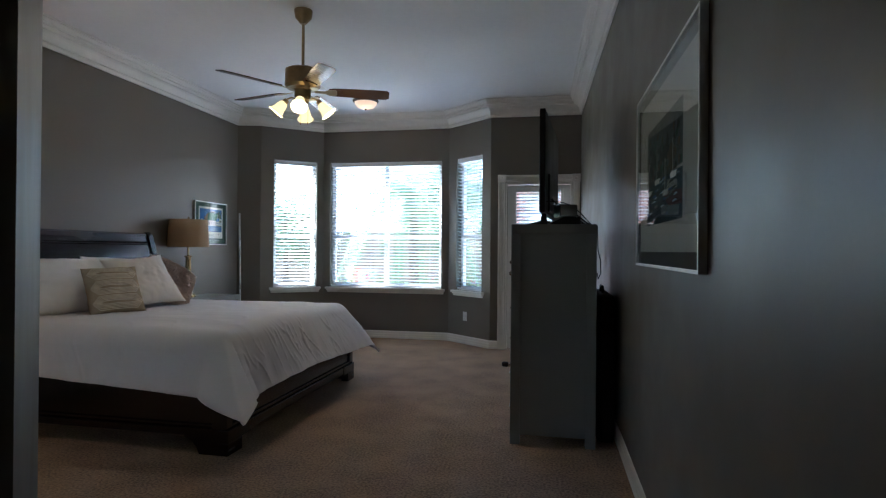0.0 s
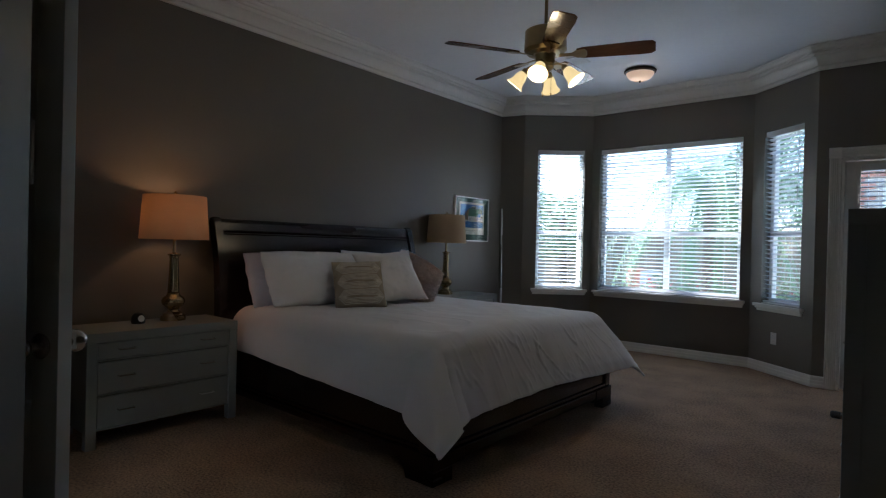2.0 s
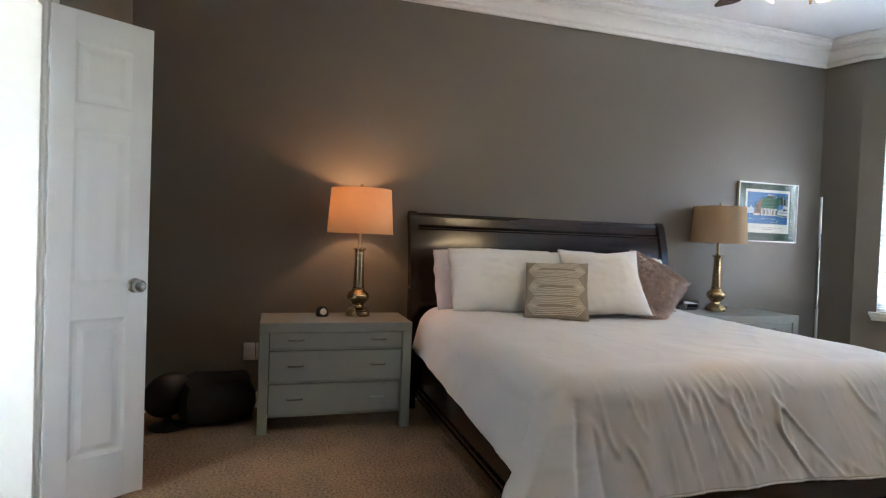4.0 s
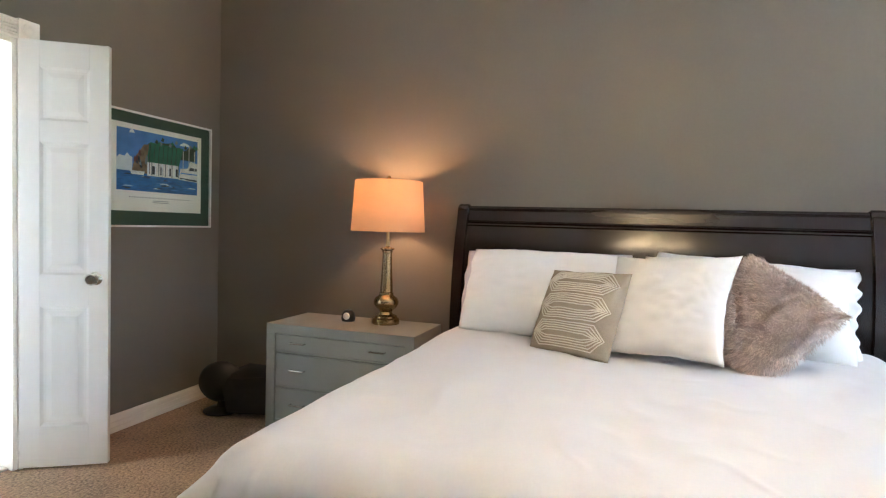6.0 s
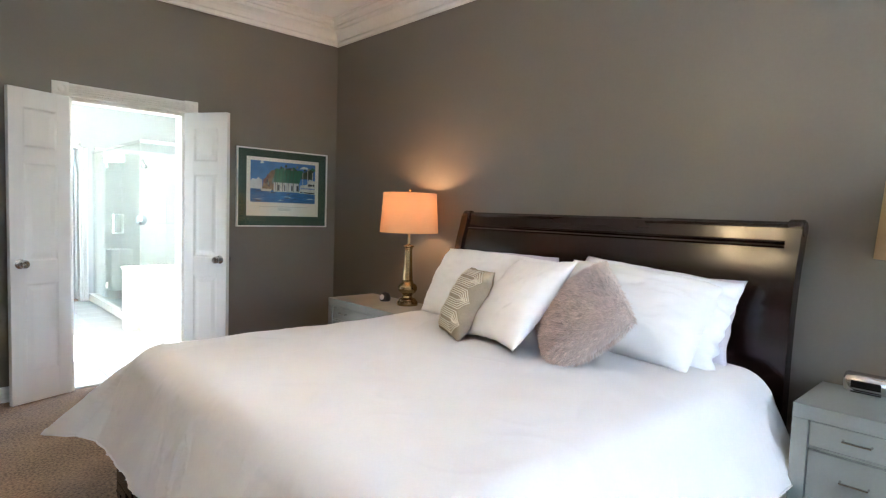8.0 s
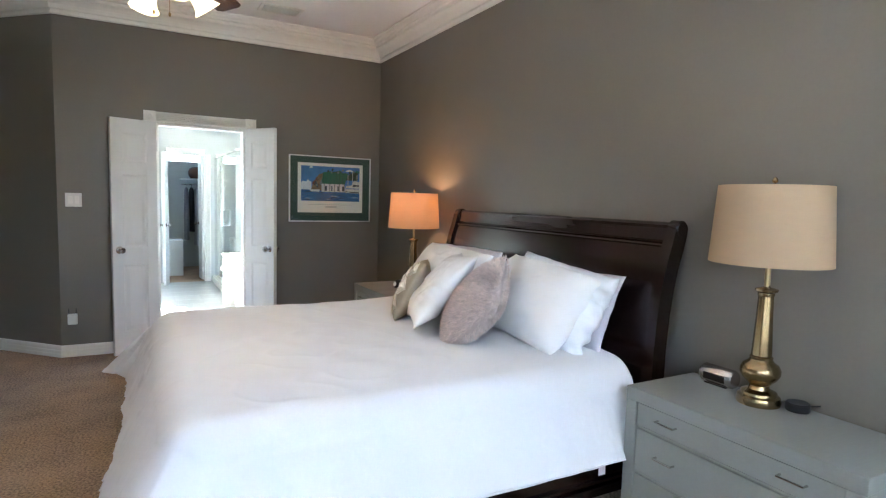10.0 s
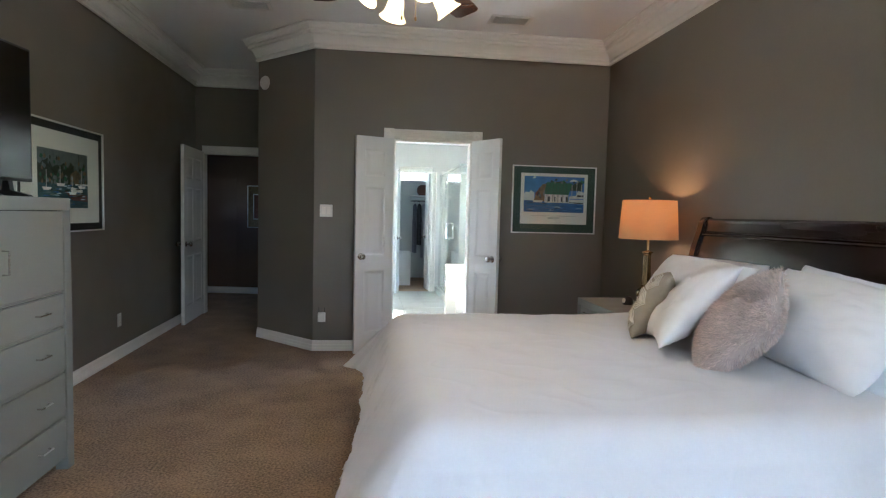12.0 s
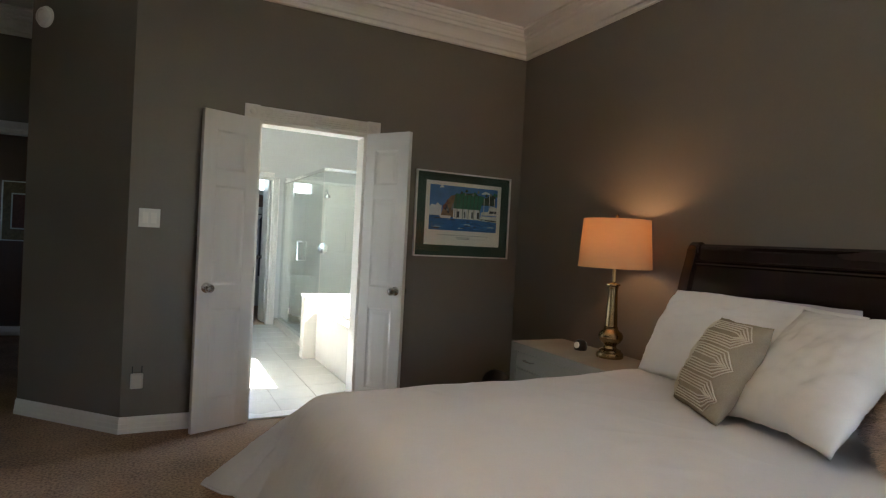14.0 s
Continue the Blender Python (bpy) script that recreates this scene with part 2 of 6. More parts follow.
def sweep(line, profile, closed=False, bm=None):
    """A moulding: the profile (out from the wall, height) follows a plan line that has the room on its left."""
    bm = bm or bmesh.new()
    pts = [Vector((*p, 0)) for p in line]
    n = len(pts)
    rings = []
    for i, p in enumerate(pts):
        d1 = (p - pts[i - 1]).normalized() if (i or closed) else None
        d2 = (pts[(i + 1) % n] - p).normalized() if (i < n - 1 or closed) else None
        d1, d2 = d1 or d2, d2 or d1
        n1, n2 = Vector((-d1.y, d1.x, 0)), Vector((-d2.y, d2.x, 0))
        m = (n1 + n2).normalized()
        m /= max(m.dot(n1), 0.2)
        rings.append([bm.verts.new(p + m * o + Vector((0, 0, z))) for o, z in profile])
    k = len(profile)
    for i in range(n if closed else n - 1):
        a, b = rings[i], rings[(i + 1) % n]
        for j in range(k):
            bm.faces.new((a[j], a[(j + 1) % k], b[(j + 1) % k], b[j]))
    if not closed:
        bm.faces.new(rings[0])
        bm.faces.new(rings[-1][::-1])
    return bm


def wall(name, p0, p1, holes=(), z0=0.0, z1=3.05, thick=0.14, ext=(0.0, 0.0), mat=None, label=""):
    """A wall whose room face runs from p0 to p1 with the room on its left. holes: (u0, u1, z0, z1)."""
    a, b = Vector((*p0, 0)), Vector((*p1, 0))
    d = (b - a).normalized()
    out = Vector((d.y, -d.x, 0))
    us = sorted({-ext[0], (b - a).length + ext[1], *[u for h in holes for u in h[:2]]})
    zs = sorted({z0, z1, *[z for h in holes for z in h[2:]]})
    solid = lambda i, j: 0 <= i < len(us) - 1 and 0 <= j < len(zs) - 1 and not any(
        h[0] <= us[i] < h[1] and h[2] <= zs[j] < h[3] for h in holes)
    bm, made = bmesh.new(), {}

    def v(i, j, k):
        if (i, j, k) not in made:
            made[i, j, k] = bm.verts.new(a + d * us[i] + out * (thick * k) + Vector((0, 0, zs[j])))
        return made[i, j, k]

    for i in range(len(us) - 1):
        for j in range(len(zs) - 1):
            if not solid(i, j):
                continue
            bm.faces.new((v(i, j, 0), v(i + 1, j, 0), v(i + 1, j + 1, 0), v(i, j + 1, 0)))
            bm.faces.new((v(i, j, 1), v(i, j + 1, 1), v(i + 1, j + 1, 1), v(i + 1, j, 1)))
            for (di, dj), c in (((-1, 0), ((i, j), (i, j + 1))), ((1, 0), ((i + 1, j), (i + 1, j + 1))),
                                ((0, -1), ((i, j), (i + 1, j))), ((0, 1), ((i, j + 1), (i + 1, j + 1)))):
                if not solid(i + di, j + dj):
                    bm.faces.new((v(*c[0], 0), v(*c[1], 0), v(*c[1], 1), v(*c[0], 1)))
    return structure(part(name, bm, mat or M_WALL), label)


# ---- plan ----
XW, XE, YS, YN, H = -3.62, 0.90, 1.01, 6.738, 3.05
NY = -1.0                                        # entry nook wall
SW, J1, J2, N1, N2 = (XW, YS), (-0.748, 0.995), (-0.122, 0.37), (-0.122, NY), (0.895, NY)
EM, NE, BD, BC, BB, BA, NW = (XE, 3.4), (0.83, YN), (-0.255, YN), (-0.866, 7.25), (-2.655, 7.25), (-3.32, 6.72), (XW, 6.65)
ROOM = [SW, J1, J2, N1, N2, EM, NE, BD, BC, BB, BA, NW]
T = 0.14
SILL, HEAD = 0.69, 2.42                        # window opening heights
DOOR_H = 2.045
BATH_L, BATH_R = -1.489, -2.250                 # bath doorway
ENT_L, ENT_R = 0.055, 0.815                       # entry doorway
BACK_L, BACK_R = -0.070, 0.730                    # back door

floor = structure(part("floor", cube((XW - 0.16, -5.5, -0.15), (2.2, 7.40, 0.0)), M_CARPET), "tan cut-pile carpet across the bedroom floor")
ceil_bm = cube((XW - 0.2, -1.3, H), (XE + 0.2, 7.5, H + 0.12))
structure(part("ceiling", ceil_bm, M_CEIL), "white painted ceiling")

wall("wall_west", NW, SW, ext=(T, T), label="taupe painted wall behind the bed")
wall("wall_south", SW, J1, holes=[(BATH_R - XW, BATH_L - XW, -0.01, DOOR_H)], z0=-0.01, ext=(T, 0), label="taupe painted wall with a double doorway")
wall("wall_corner", J1, J2, label="taupe painted angled wall")
wall("wall_nook_west", J2, N1, ext=(0, T), label="taupe painted wall of the entry nook")
wall("wall_nook_south", N1, N2, holes=[(ENT_L - N1[0], ENT_R - N1[0], -0.01, DOOR_H)], z0=-0.01, ext=(T, T), label="taupe painted wall with the entry doorway")
wall("wall_east_south", N2, EM, ext=(T, 0), label="long taupe painted wall with a soft sheen")
wall("wall_east_north", EM, NE, ext=(0, T), label="long taupe painted wall behind the dresser")
wall("wall_north", NE, BD, holes=[(NE[0] - BACK_R, NE[0] - BACK_L, -0.01, DOOR_H)], z0=-0.01, ext=(T, 0), label="taupe painted wall with the patio door")
BAYLEN = math.hypot(BD[0] - BC[0], BD[1] - BC[1])
WIN_R = (0.150, 0.640)
WIN_L = (0.095, 0.680)
WIN_C = (0.100, 1.685)
wall("wall_bay_east", BD, BC, holes=[(*WIN_R, SILL, HEAD)], ext=(0, 0.1), label="taupe painted bay wall with a narrow window")
wall("wall_bay_north", BC, BB, holes=[(*WIN_C, SILL, HEAD)], ext=(0.06, 0.06), label="taupe painted bay wall with a wide window")
wall("wall_bay_west", BB, BA, holes=[(*WIN_L, SILL, HEAD)], ext=(0.1, 0), label="taupe painted bay wall with a narrow window")
wall("wall_north_west", BA, NW, ext=(0, T), label="short taupe painted wall beside the bay")

# crown: out from the wall, height
CROWN = [(0, 2.845), (0.018, 2.845), (0.023, 2.850), (0.023, 2.866), (0.008, 2.869), (0.008, 2.884), (0.028, 2.886), (0.030, 2.902), (0.037, 2.922), (0.052, 2.942),
         (0.073, 2.956), (0.098, 2.958), (0.098, 2.984), (0.120, 2.987), (0.120, 3.006), (0.128, 3.010), (0.136, 3.022), (0.138, 3.032), (0.154, 3.034), (0.154, 3.050), (0, 3.050)]
structure(part("crown_moulding", sweep(ROOM, CROWN, True), M_TRIM), "white stepped crown moulding round the ceiling")
BASE = [(0, 0), (0.016, 0), (0.016, 0.028), (0.013, 0.032), (0.013, 0.058), (0.010, 0.062), (0.010, 0.085), (0.006, 0.098), (0, 0.102)]
for i, line in enumerate([[(BATH_L + 0.095, YS), J1, J2, N1, (ENT_L - 0.075, NY)], [(ENT_R + 0.076, NY), N2, EM, NE],
                          [(BACK_L - 0.09, YN), BD, BC, BB, BA, NW, SW, (BATH_R - 0.095, YS)]]):
    structure(part("baseboard", sweep(line, BASE), M_TRIM), "white ribbed baseboard along the carpet")


# ---- doors and casings ----
def reeded(w, depth=0.018, n=4):
    """Section of a fluted casing: (across, out)."""
    out = [(0, 0), (0, depth * 0.7), (0.008, depth), (0.014, depth)]
    step = (w - 0.028) / n
    for k in range(n):
        u = 0.014 + k * step
        out += [(u + step * 0.15, depth * 0.62), (u + step * 0.5, depth * 0.95), (u + step * 0.85, depth * 0.62), (u + step, depth)]
    return out + [(w - 0.008, depth), (w, depth * 0.7), (w, 0)]


def casing(name, origin, along, facing, width, height, w=0.09, rosettes=True, parent=None, label=""):
    """Casing round an opening; origin is its lower corner on the wall face, along and facing are plan directions."""
    along, facing = Vector((*along, 0)), Vector((*facing, 0))
    o = Vector((*origin, 0))
    top = thing(name, label, "", (0, 0, 0)) if parent is None else parent
    up = Vector((0, 0, 1))

    def strip(start, dirn, across, length):
        bm = bmesh.new()
        sec = reeded(w)
        a = [bm.verts.new(start + across * u + facing * d) for u, d in sec]
        b = [bm.verts.new(start + across * u + facing * d + dirn * length) for u, d in sec]
        for k in range(len(sec)):
            bm.faces.new((a[k], a[(k + 1) % len(sec)], b[(k + 1) % len(sec)], b[k]))
        bm.faces.new(a), bm.faces.new(b[::-1])
        return bm

    part("side_casing", strip(o - along * w, up, along, height), M_TRIM, top)
    part("side_casing", strip(o + along * width, up, along, height), M_TRIM, top)
    part("head_casing", strip(o + up * height + along * 0.002, along, up, width - 0.004), M_TRIM, top)
    if rosettes:
        for u in (-w - 0.004, width - 0.002):
            bm = bmesh.new()
            c = o + along * (u + w / 2 + 0.003) + up * (height + w / 2 + 0.002)
            rot = Matrix((along, up, facing)).transposed().to_4x4()
            bmesh.ops.create_cube(bm, size=1, matrix=Matrix.Translation(c + facing * 0.011) @ rot @ Matrix.Diagonal((w + 0.006, w + 0.004, 0.022, 1)))
            lathe([(0.034, 0), (0.034, 0.004), (0.026, 0.001), (0.018, 0.001), (0.012, 0.005), (0, 0.006)], 20, bm=bm, axis=Matrix.Translation(c + facing * 0.0225) @ rot)
            part("rosette", bm, M_TRIM, top, "square corner block with a turned rosette")
    jamb = bmesh.new()
    for u0, u1, z0, z1 in ((0.001, 0.022, 0, height - 0.001), (width - 0.022, width - 0.001, 0, height - 0.001), (0.022, width - 0.022, height - 0.024, height - 0.001)):
        bm2 = bmesh.ops.create_cube(jamb, size=1, matrix=Matrix.Translation(o + along * (u0 + u1) / 2 + up * (z0 + z1) / 2 - facing * (T / 2))
                                    @ Matrix((along, facing, up)).transposed().to_4x4() @ Matrix.Diagonal((u1 - u0, T + 0.004, z1 - z0, 1)))
    part("jamb", jamb, M_TRIM, top)
    top["kind"] = "structure"
    return top


def knob_bm(side, x, z, r=0.028):
    """A round door knob with a rose, out of the face that looks along side * y."""
    turn = Matrix.Rotation(radians(-90 * side), 4, "X")
    return lathe([(0.0, 0), (0.030, 0.0), (0.032, 0.005), (0.026, 0.010), (0.011, 0.014), (0.010, 0.030), (0.020, 0.036),
                  (r, 0.048), (r, 0.058), (0.022, 0.068), (0, 0.071)], 20, at=(x, 0.0175 * side, z), axis=turn)


def panel_door(name, label, hinge, turn, width, columns, height=2.03, knob_at=None, lever=False, group=""):
    """A moulded panel door; local x runs from the hinge to the free edge."""
    d = thing(name, label, "door", (*hinge, 0.012), turn, group)
    d["kind"] = "structure"
    st = 0.105 if columns == 2 else 0.085
    rails = [(0, 0.20), (0.78, 0.93), (1.56, 1.66), (height - 0.12, height)]
    for a, b in ((0, st), (width - st, width)):
        bm = bmesh.new()
        box(bm, (a, -0.0175, 0), (b, 0.0175, height), 0.002)
        part("stile", bm, M_DOOR, d)
    cols = [(st, width - st)]
    if columns == 2:
        c = width / 2
        cols = [(st, c - 0.05), (c + 0.05, width - st)]
    for a, b in rails:
        part("rail", cube((st, -0.0172, a), (width - st, 0.0172, b)), M_DOOR, d)
    if columns == 2:
        for (a0, a1), (b0, b1) in zip(rails, rails[1:]):
            part("mullion", cube((c - 0.05, -0.0171, a1), (c + 0.05, 0.0171, b0)), M_DOOR, d)
    for (a0, a1), (b0, b1) in zip(rails, rails[1:]):
        for u0, u1 in cols:
            pb = bmesh.new()
            for s in (-1, 1):
                ring = []
                for inset, y in ((-0.002, 0.0168), (0.012, 0.0110), (0.024, 0.0110), (0.048, 0.0152)):
                    ring.append([pb.verts.new((x, s * y, z)) for x, z in ((u0 + inset, a1 + inset), (u1 - inset, a1 + inset), (u1 - inset, b0 - inset), (u0 + inset, b0 - inset))])
                for r, q in zip(ring, ring[1:]):
                    for k in range(4):
                        pb.faces.new((r[k], r[(k + 1) % 4], q[(k + 1) % 4], q[k]))
                pb.faces.new(ring[-1])
            part("panel", pb, M_DOOR, d)
    kx = width - 0.055 if knob_at is None else knob_at
    for s in (-1, 1):
        part("knob", knob_bm(s, kx, 0.915), M_NICKEL, d, "round satin nickel knob", True)
    for z in (0.18, 1.0, 1.82):
        hb = cube((-0.004, -0.012, z - 0.045), (0.003, 0.012, z + 0.045))
        lathe([(0.006, z - 0.048), (0.006, z + 0.048)], 10, at=(-0.004, 0.018, 0), bm=hb)
        part("hinge", hb, M_DOOR, d)
    return d


casing("door_frame_bath", (BATH_R, YS), (1, 0), (0, 1), BATH_L - BATH_R, DOOR_H, label="white fluted casing of the bath doorway")
casing("door_frame_entry", (ENT_L, NY), (1, 0), (0, 1), ENT_R - ENT_L, DOOR_H, w=0.075, rosettes=False, label="plain white casing of the entry doorway")
casing("door_frame_patio", (BACK_R, YN), (-1, 0), (0, -1), BACK_R - BACK_L, DOOR_H, label="white fluted casing of the patio door")

panel_door("door_bath_west", "narrow white three-panel door leaf standing open", (BATH_R - 0.005, YS + 0.022), math.degrees(math.atan2(0.333, -0.205)), 0.378, 1)
panel_door("door_bath_east", "narrow white three-panel door leaf standing open", (BATH_L + 0.005, YS + 0.022), math.degrees(math.atan2(0.130, 0.335)), 0.372, 1)
panel_door("door_entry", "white six-panel entry door standing open into the room", (ENT_R - 0.004, NY + 0.02), math.degrees(math.atan2(0.76, -0.012)), 0.80, 2)

# ---- windows and blinds ----
def frame_of(p0, p1):
    """Local frame on a wall: x along it, y into the room, z up."""
    d = Vector((p1[0] - p0[0], p1[1] - p0[1], 0)).normalized()
    return Matrix.Translation((*p0, 0)) @ Matrix.Rotation(math.atan2(d.y, d.x), 4, "Z")


SLAT_PITCH = 0.044


def window_unit(name, at, u0, u1, mullion, label):
    w = thing(name, label, "window")
    w.matrix_basis = at
    w["kind"] = "structure"
    f = bmesh.new()
    z0, z1, b = SILL + 0.002, HEAD - 0.002, 0.045
    a, c = u0 + 0.002, u1 - 0.002
    for lo, hi in (((a, z0), (a + b, z1)), ((c - b, z0), (c, z1)), ((a + b, z0), (c - b, z0 + b)), ((a + b, z1 - b), (c - b, z1))):
        box(f, (lo[0], -0.135, lo[1]), (hi[0], -0.085, hi[1]), 0.004)
    part("window_frame", f, M_TRIM, w)
    zm = z0 + 0.40 * (z1 - z0)
    bars = [(a + b, c - b)]
    if mullion:
        mid = (a + c) / 2
        part("mullion", cube((mid - 0.03, -0.132, z0 + b), (mid + 0.03, -0.088, z1 - b), 0.004), M_TRIM, w)
        bars = [(a + b, mid - 0.03), (mid + 0.03, c - b)]
    for s0, s1 in bars:
        part("meeting_rail", cube((s0, -0.130, zm - 0.02), (s1, -0.092, zm + 0.02), 0.003), M_TRIM, w)
        for y0, y1 in ((z0 + b, zm - 0.02), (zm + 0.02, z1 - b)):
            g = part("pane", cube((s0, -0.113, y0), (s1, -0.109, y1)), M_GLASS, w)
            g.visible_shadow = False
    sill = bmesh.new()
    box(sill, (u0 - 0.055, 0.001, SILL - 0.030), (u1 + 0.055, 0.055, SILL - 0.002), 0.006)
    box(sill, (u0 + 0.002, -0.083, SILL + 0.002), (u1 - 0.002, 0.001, SILL + 0.004))
    box(sill, (u0 - 0.035, 0.001, SILL - 0.075), (u1 + 0.035, 0.022, SILL - 0.031), 0.005)
    box(sill, (u0 - 0.045, 0.001, SILL - 0.052), (u1 + 0.045, 0.036, SILL - 0.0305), 0.008)
    part("window_sill", sill, M_TRIM, w, "white moulded sill and apron")
    blind(at, u0 + 0.008, u1 - 0.008, SILL + 0.012, HEAD - 0.006, -0.038, 0.05)


def blind(at, u0, u1, z0, z1, y, depth, tilt=15, pitch=SLAT_PITCH):
    b = thing("window_blind", "white horizontal slatted blind lowered with open slats", "blind")
    b.matrix_basis = at
    part("headrail", cube((u0, y - 0.028, z1 - 0.055), (u1, y + 0.032, z1), 0.004), M_SLAT, b)
    part("bottom_rail", cube((u0, y - depth / 2, z0), (u1, y + depth / 2, z0 + 0.016), 0.003), M_SLAT, b)
    sec = []
    for k in range(5):
        s = (k / 4 - 0.5) * depth
        sec.append((s, 0.004 * (1 - (2 * s / depth) ** 2)))
    bm = bmesh.new()
    for zz in (0.0, -0.0025):
        a = [bm.verts.new((u0, s, h + zz)) for s, h in sec]
        c = [bm.verts.new((u1, s, h + zz)) for s, h in sec]
        for k in range(4):
            bm.faces.new((a[k], a[k + 1], c[k + 1], c[k]))
    slat = part("slat", bm, M_SLAT, b)
    me = slat.data
    n = int((z1 - 0.075 - z0 - 0.02) / pitch)
    for k in range(n + 1):
        ob = slat if k == 0 else new("slat", me)
        ob.parent = b
        ob.matrix_basis = pose(0, y, z0 + 0.045 + k * pitch, tilt + 3 * math.sin(k * 2.1), 0, 0.12 * math.sin(k * 1.7))
    for u in ((u0 + 0.12, u1 - 0.12) if u1 - u0 < 0.9 else (u0 + 0.15, (u0 + u1) / 2 - 0.2, (u0 + u1) / 2 + 0.2, u1 - 0.15)):
        part("cord", tube([(u, y + depth / 2 + 0.002, z0 + 0.01), (u, y + depth / 2 + 0.002, z1 - 0.05)], 0.0012, 5), M_SLAT, b)
    if u1 - u0 > 0.4:
        part("wand", tube([(u0 + 0.05, y + depth / 2 + 0.008, z1 - 0.06), (u0 + 0.052, y + depth / 2 + 0.012, z1 - 0.75)], 0.004, 6), M_SLAT, b)
    return b


window_unit("window_1", frame_of(BD, BC), *WIN_R, False, "narrow white bay window with a slatted blind")
window_unit("window_2", frame_of(BC, BB), *WIN_C, True, "wide white bay window with a slatted blind")
window_unit("window_3", frame_of(BB, BA), *WIN_L, False, "narrow white bay window with a slatted blind")

# patio door with a glass light
pd = thing("door_patio", "cream patio door with a full glass light and small blind, closed", "door")
pd["kind"] = "structure"
PX0, PX1, PY = BACK_L + 0.024, BACK_R - 0.024, YN + 0.045
GX0, GX1, GZ0, GZ1 = PX0 + 0.10, PX1 - 0.10, 0.24, 1.95
bm = bmesh.new()
box(bm, (PX0, PY, 0.012), (GX0, PY + 0.045, DOOR_H - 0.03))
box(bm, (GX1, PY, 0.012), (PX1, PY + 0.045, DOOR_H - 0.03))
box(bm, (GX0, PY + 0.001, 0.012), (GX1, PY + 0.044, GZ0))
box(bm, (GX0, PY + 0.001, GZ1), (GX1, PY + 0.044, DOOR_H - 0.03))
part("door_slab", bm, M_DOOR, pd)
bm = bmesh.new()
for lo, hi in (((GX0 - 0.02, GZ0 - 0.02), (GX0 + 0.012, GZ1 + 0.02)), ((GX1 - 0.012, GZ0 - 0.02), (GX1 + 0.02, GZ1 + 0.02)),
               ((GX0 + 0.012, GZ0 - 0.02), (GX1 - 0.012, GZ0 + 0.012)), ((GX0 + 0.012, GZ1 - 0.012), (GX1 - 0.012, GZ1 + 0.02))):
    box(bm, (lo[0], PY - 0.012, lo[1]), (hi[0], PY - 0.0005, hi[1]), 0.003)
part("glazing_bead", bm, M_DOOR, pd)
part("pane", cube((GX0, PY + 0.020, GZ0), (GX1, PY + 0.024, GZ1)), M_GLASS, pd).visible_shadow = False
turn = Matrix.Rotation(radians(90), 4, "X")
part("deadbolt", lathe([(0, 0), (0.026, 0), (0.026, 0.010), (0.012, 0.014), (0.010, 0.026), (0, 0.027)], 18, (PX0 + 0.055, PY, 1.07), turn), M_NICKEL, pd, "satin nickel deadbolt", True)
bm = lathe([(0, 0), (0.030, 0), (0.030, 0.008), (0.012, 0.012), (0.011, 0.045), (0, 0.046)], 18, (PX0 + 0.055, PY, 0.93), turn)
tube([(PX0 + 0.05, PY - 0.04, 0.93), (PX0 + 0.10, PY - 0.045, 0.93), (PX0 + 0.16, PY - 0.04, 0.925)], 0.009, 8, bm)
part("lever", bm, M_NICKEL, pd, "satin nickel lever handle", True)
blind(Matrix.Identity(4), GX0 + 0.014, GX1 - 0.014, 0.30, GZ1 + 0.03, PY - 0.030, 0.034, 26, 0.040)

# ---- bed ----
bed = thing("bed", "king sleigh bed of dark espresso wood, made up in white", "bed", (-3.600, 3.855, 0), -0.6)
bed.matrix_basis = bed.matrix_basis @ Matrix.Diagonal((0.985, 0.977, 1.0, 1.0))
HW, HN = 1.08, 1.07


def ribbon(line, thick, y0, y1):
    """A curved board: a line of (x, z) with a thickness, drawn out along y."""
    front = [Vector(p) for p in line]
    back = []
    for i, p in enumerate(front):
        d = (front[min(i + 1, len(front) - 1)] - front[max(i - 1, 0)]).normalized()
        back.append(p + Vector((-d.y, d.x)) * thick)
    return prism([tuple(p) for p in front + back[::-1]], y0, y1, "y")


SLEIGH = [(0.175, 0.10), (0.175, 0.55), (0.172, 0.75), (0.160, 0.92), (0.140, 1.06), (0.115, 1.17), (0.092, 1.24), (0.078, 1.29), (0.070, 1.325)]
part("headboard", ribbon(SLEIGH, 0.032, -HW + 0.06, HN - 0.06), M_ESPRESSO, bed, "curved dark headboard panel", True)
roll = [(0.070, 1.322), (0.068, 1.340), (0.055, 1.352), (0.030, 1.354), (0.008, 1.345), (0.000, 1.325), (0.006, 1.305), (0.022, 1.296), (0.040, 1.30)]
part("top_roll", prism(roll, -HW + 0.05, HN - 0.05, "y"), M_ESPRESSO, bed, "", True)
part("headboard_moulding", ribbon([(0.095, 1.236), (0.104, 1.243), (0.098, 1.251), (0.091, 1.254), (0.096, 1.262), (0.083, 1.269)], 0.02, -HW + 0.06, HN - 0.06), M_ESPRESSO, bed, "", True)
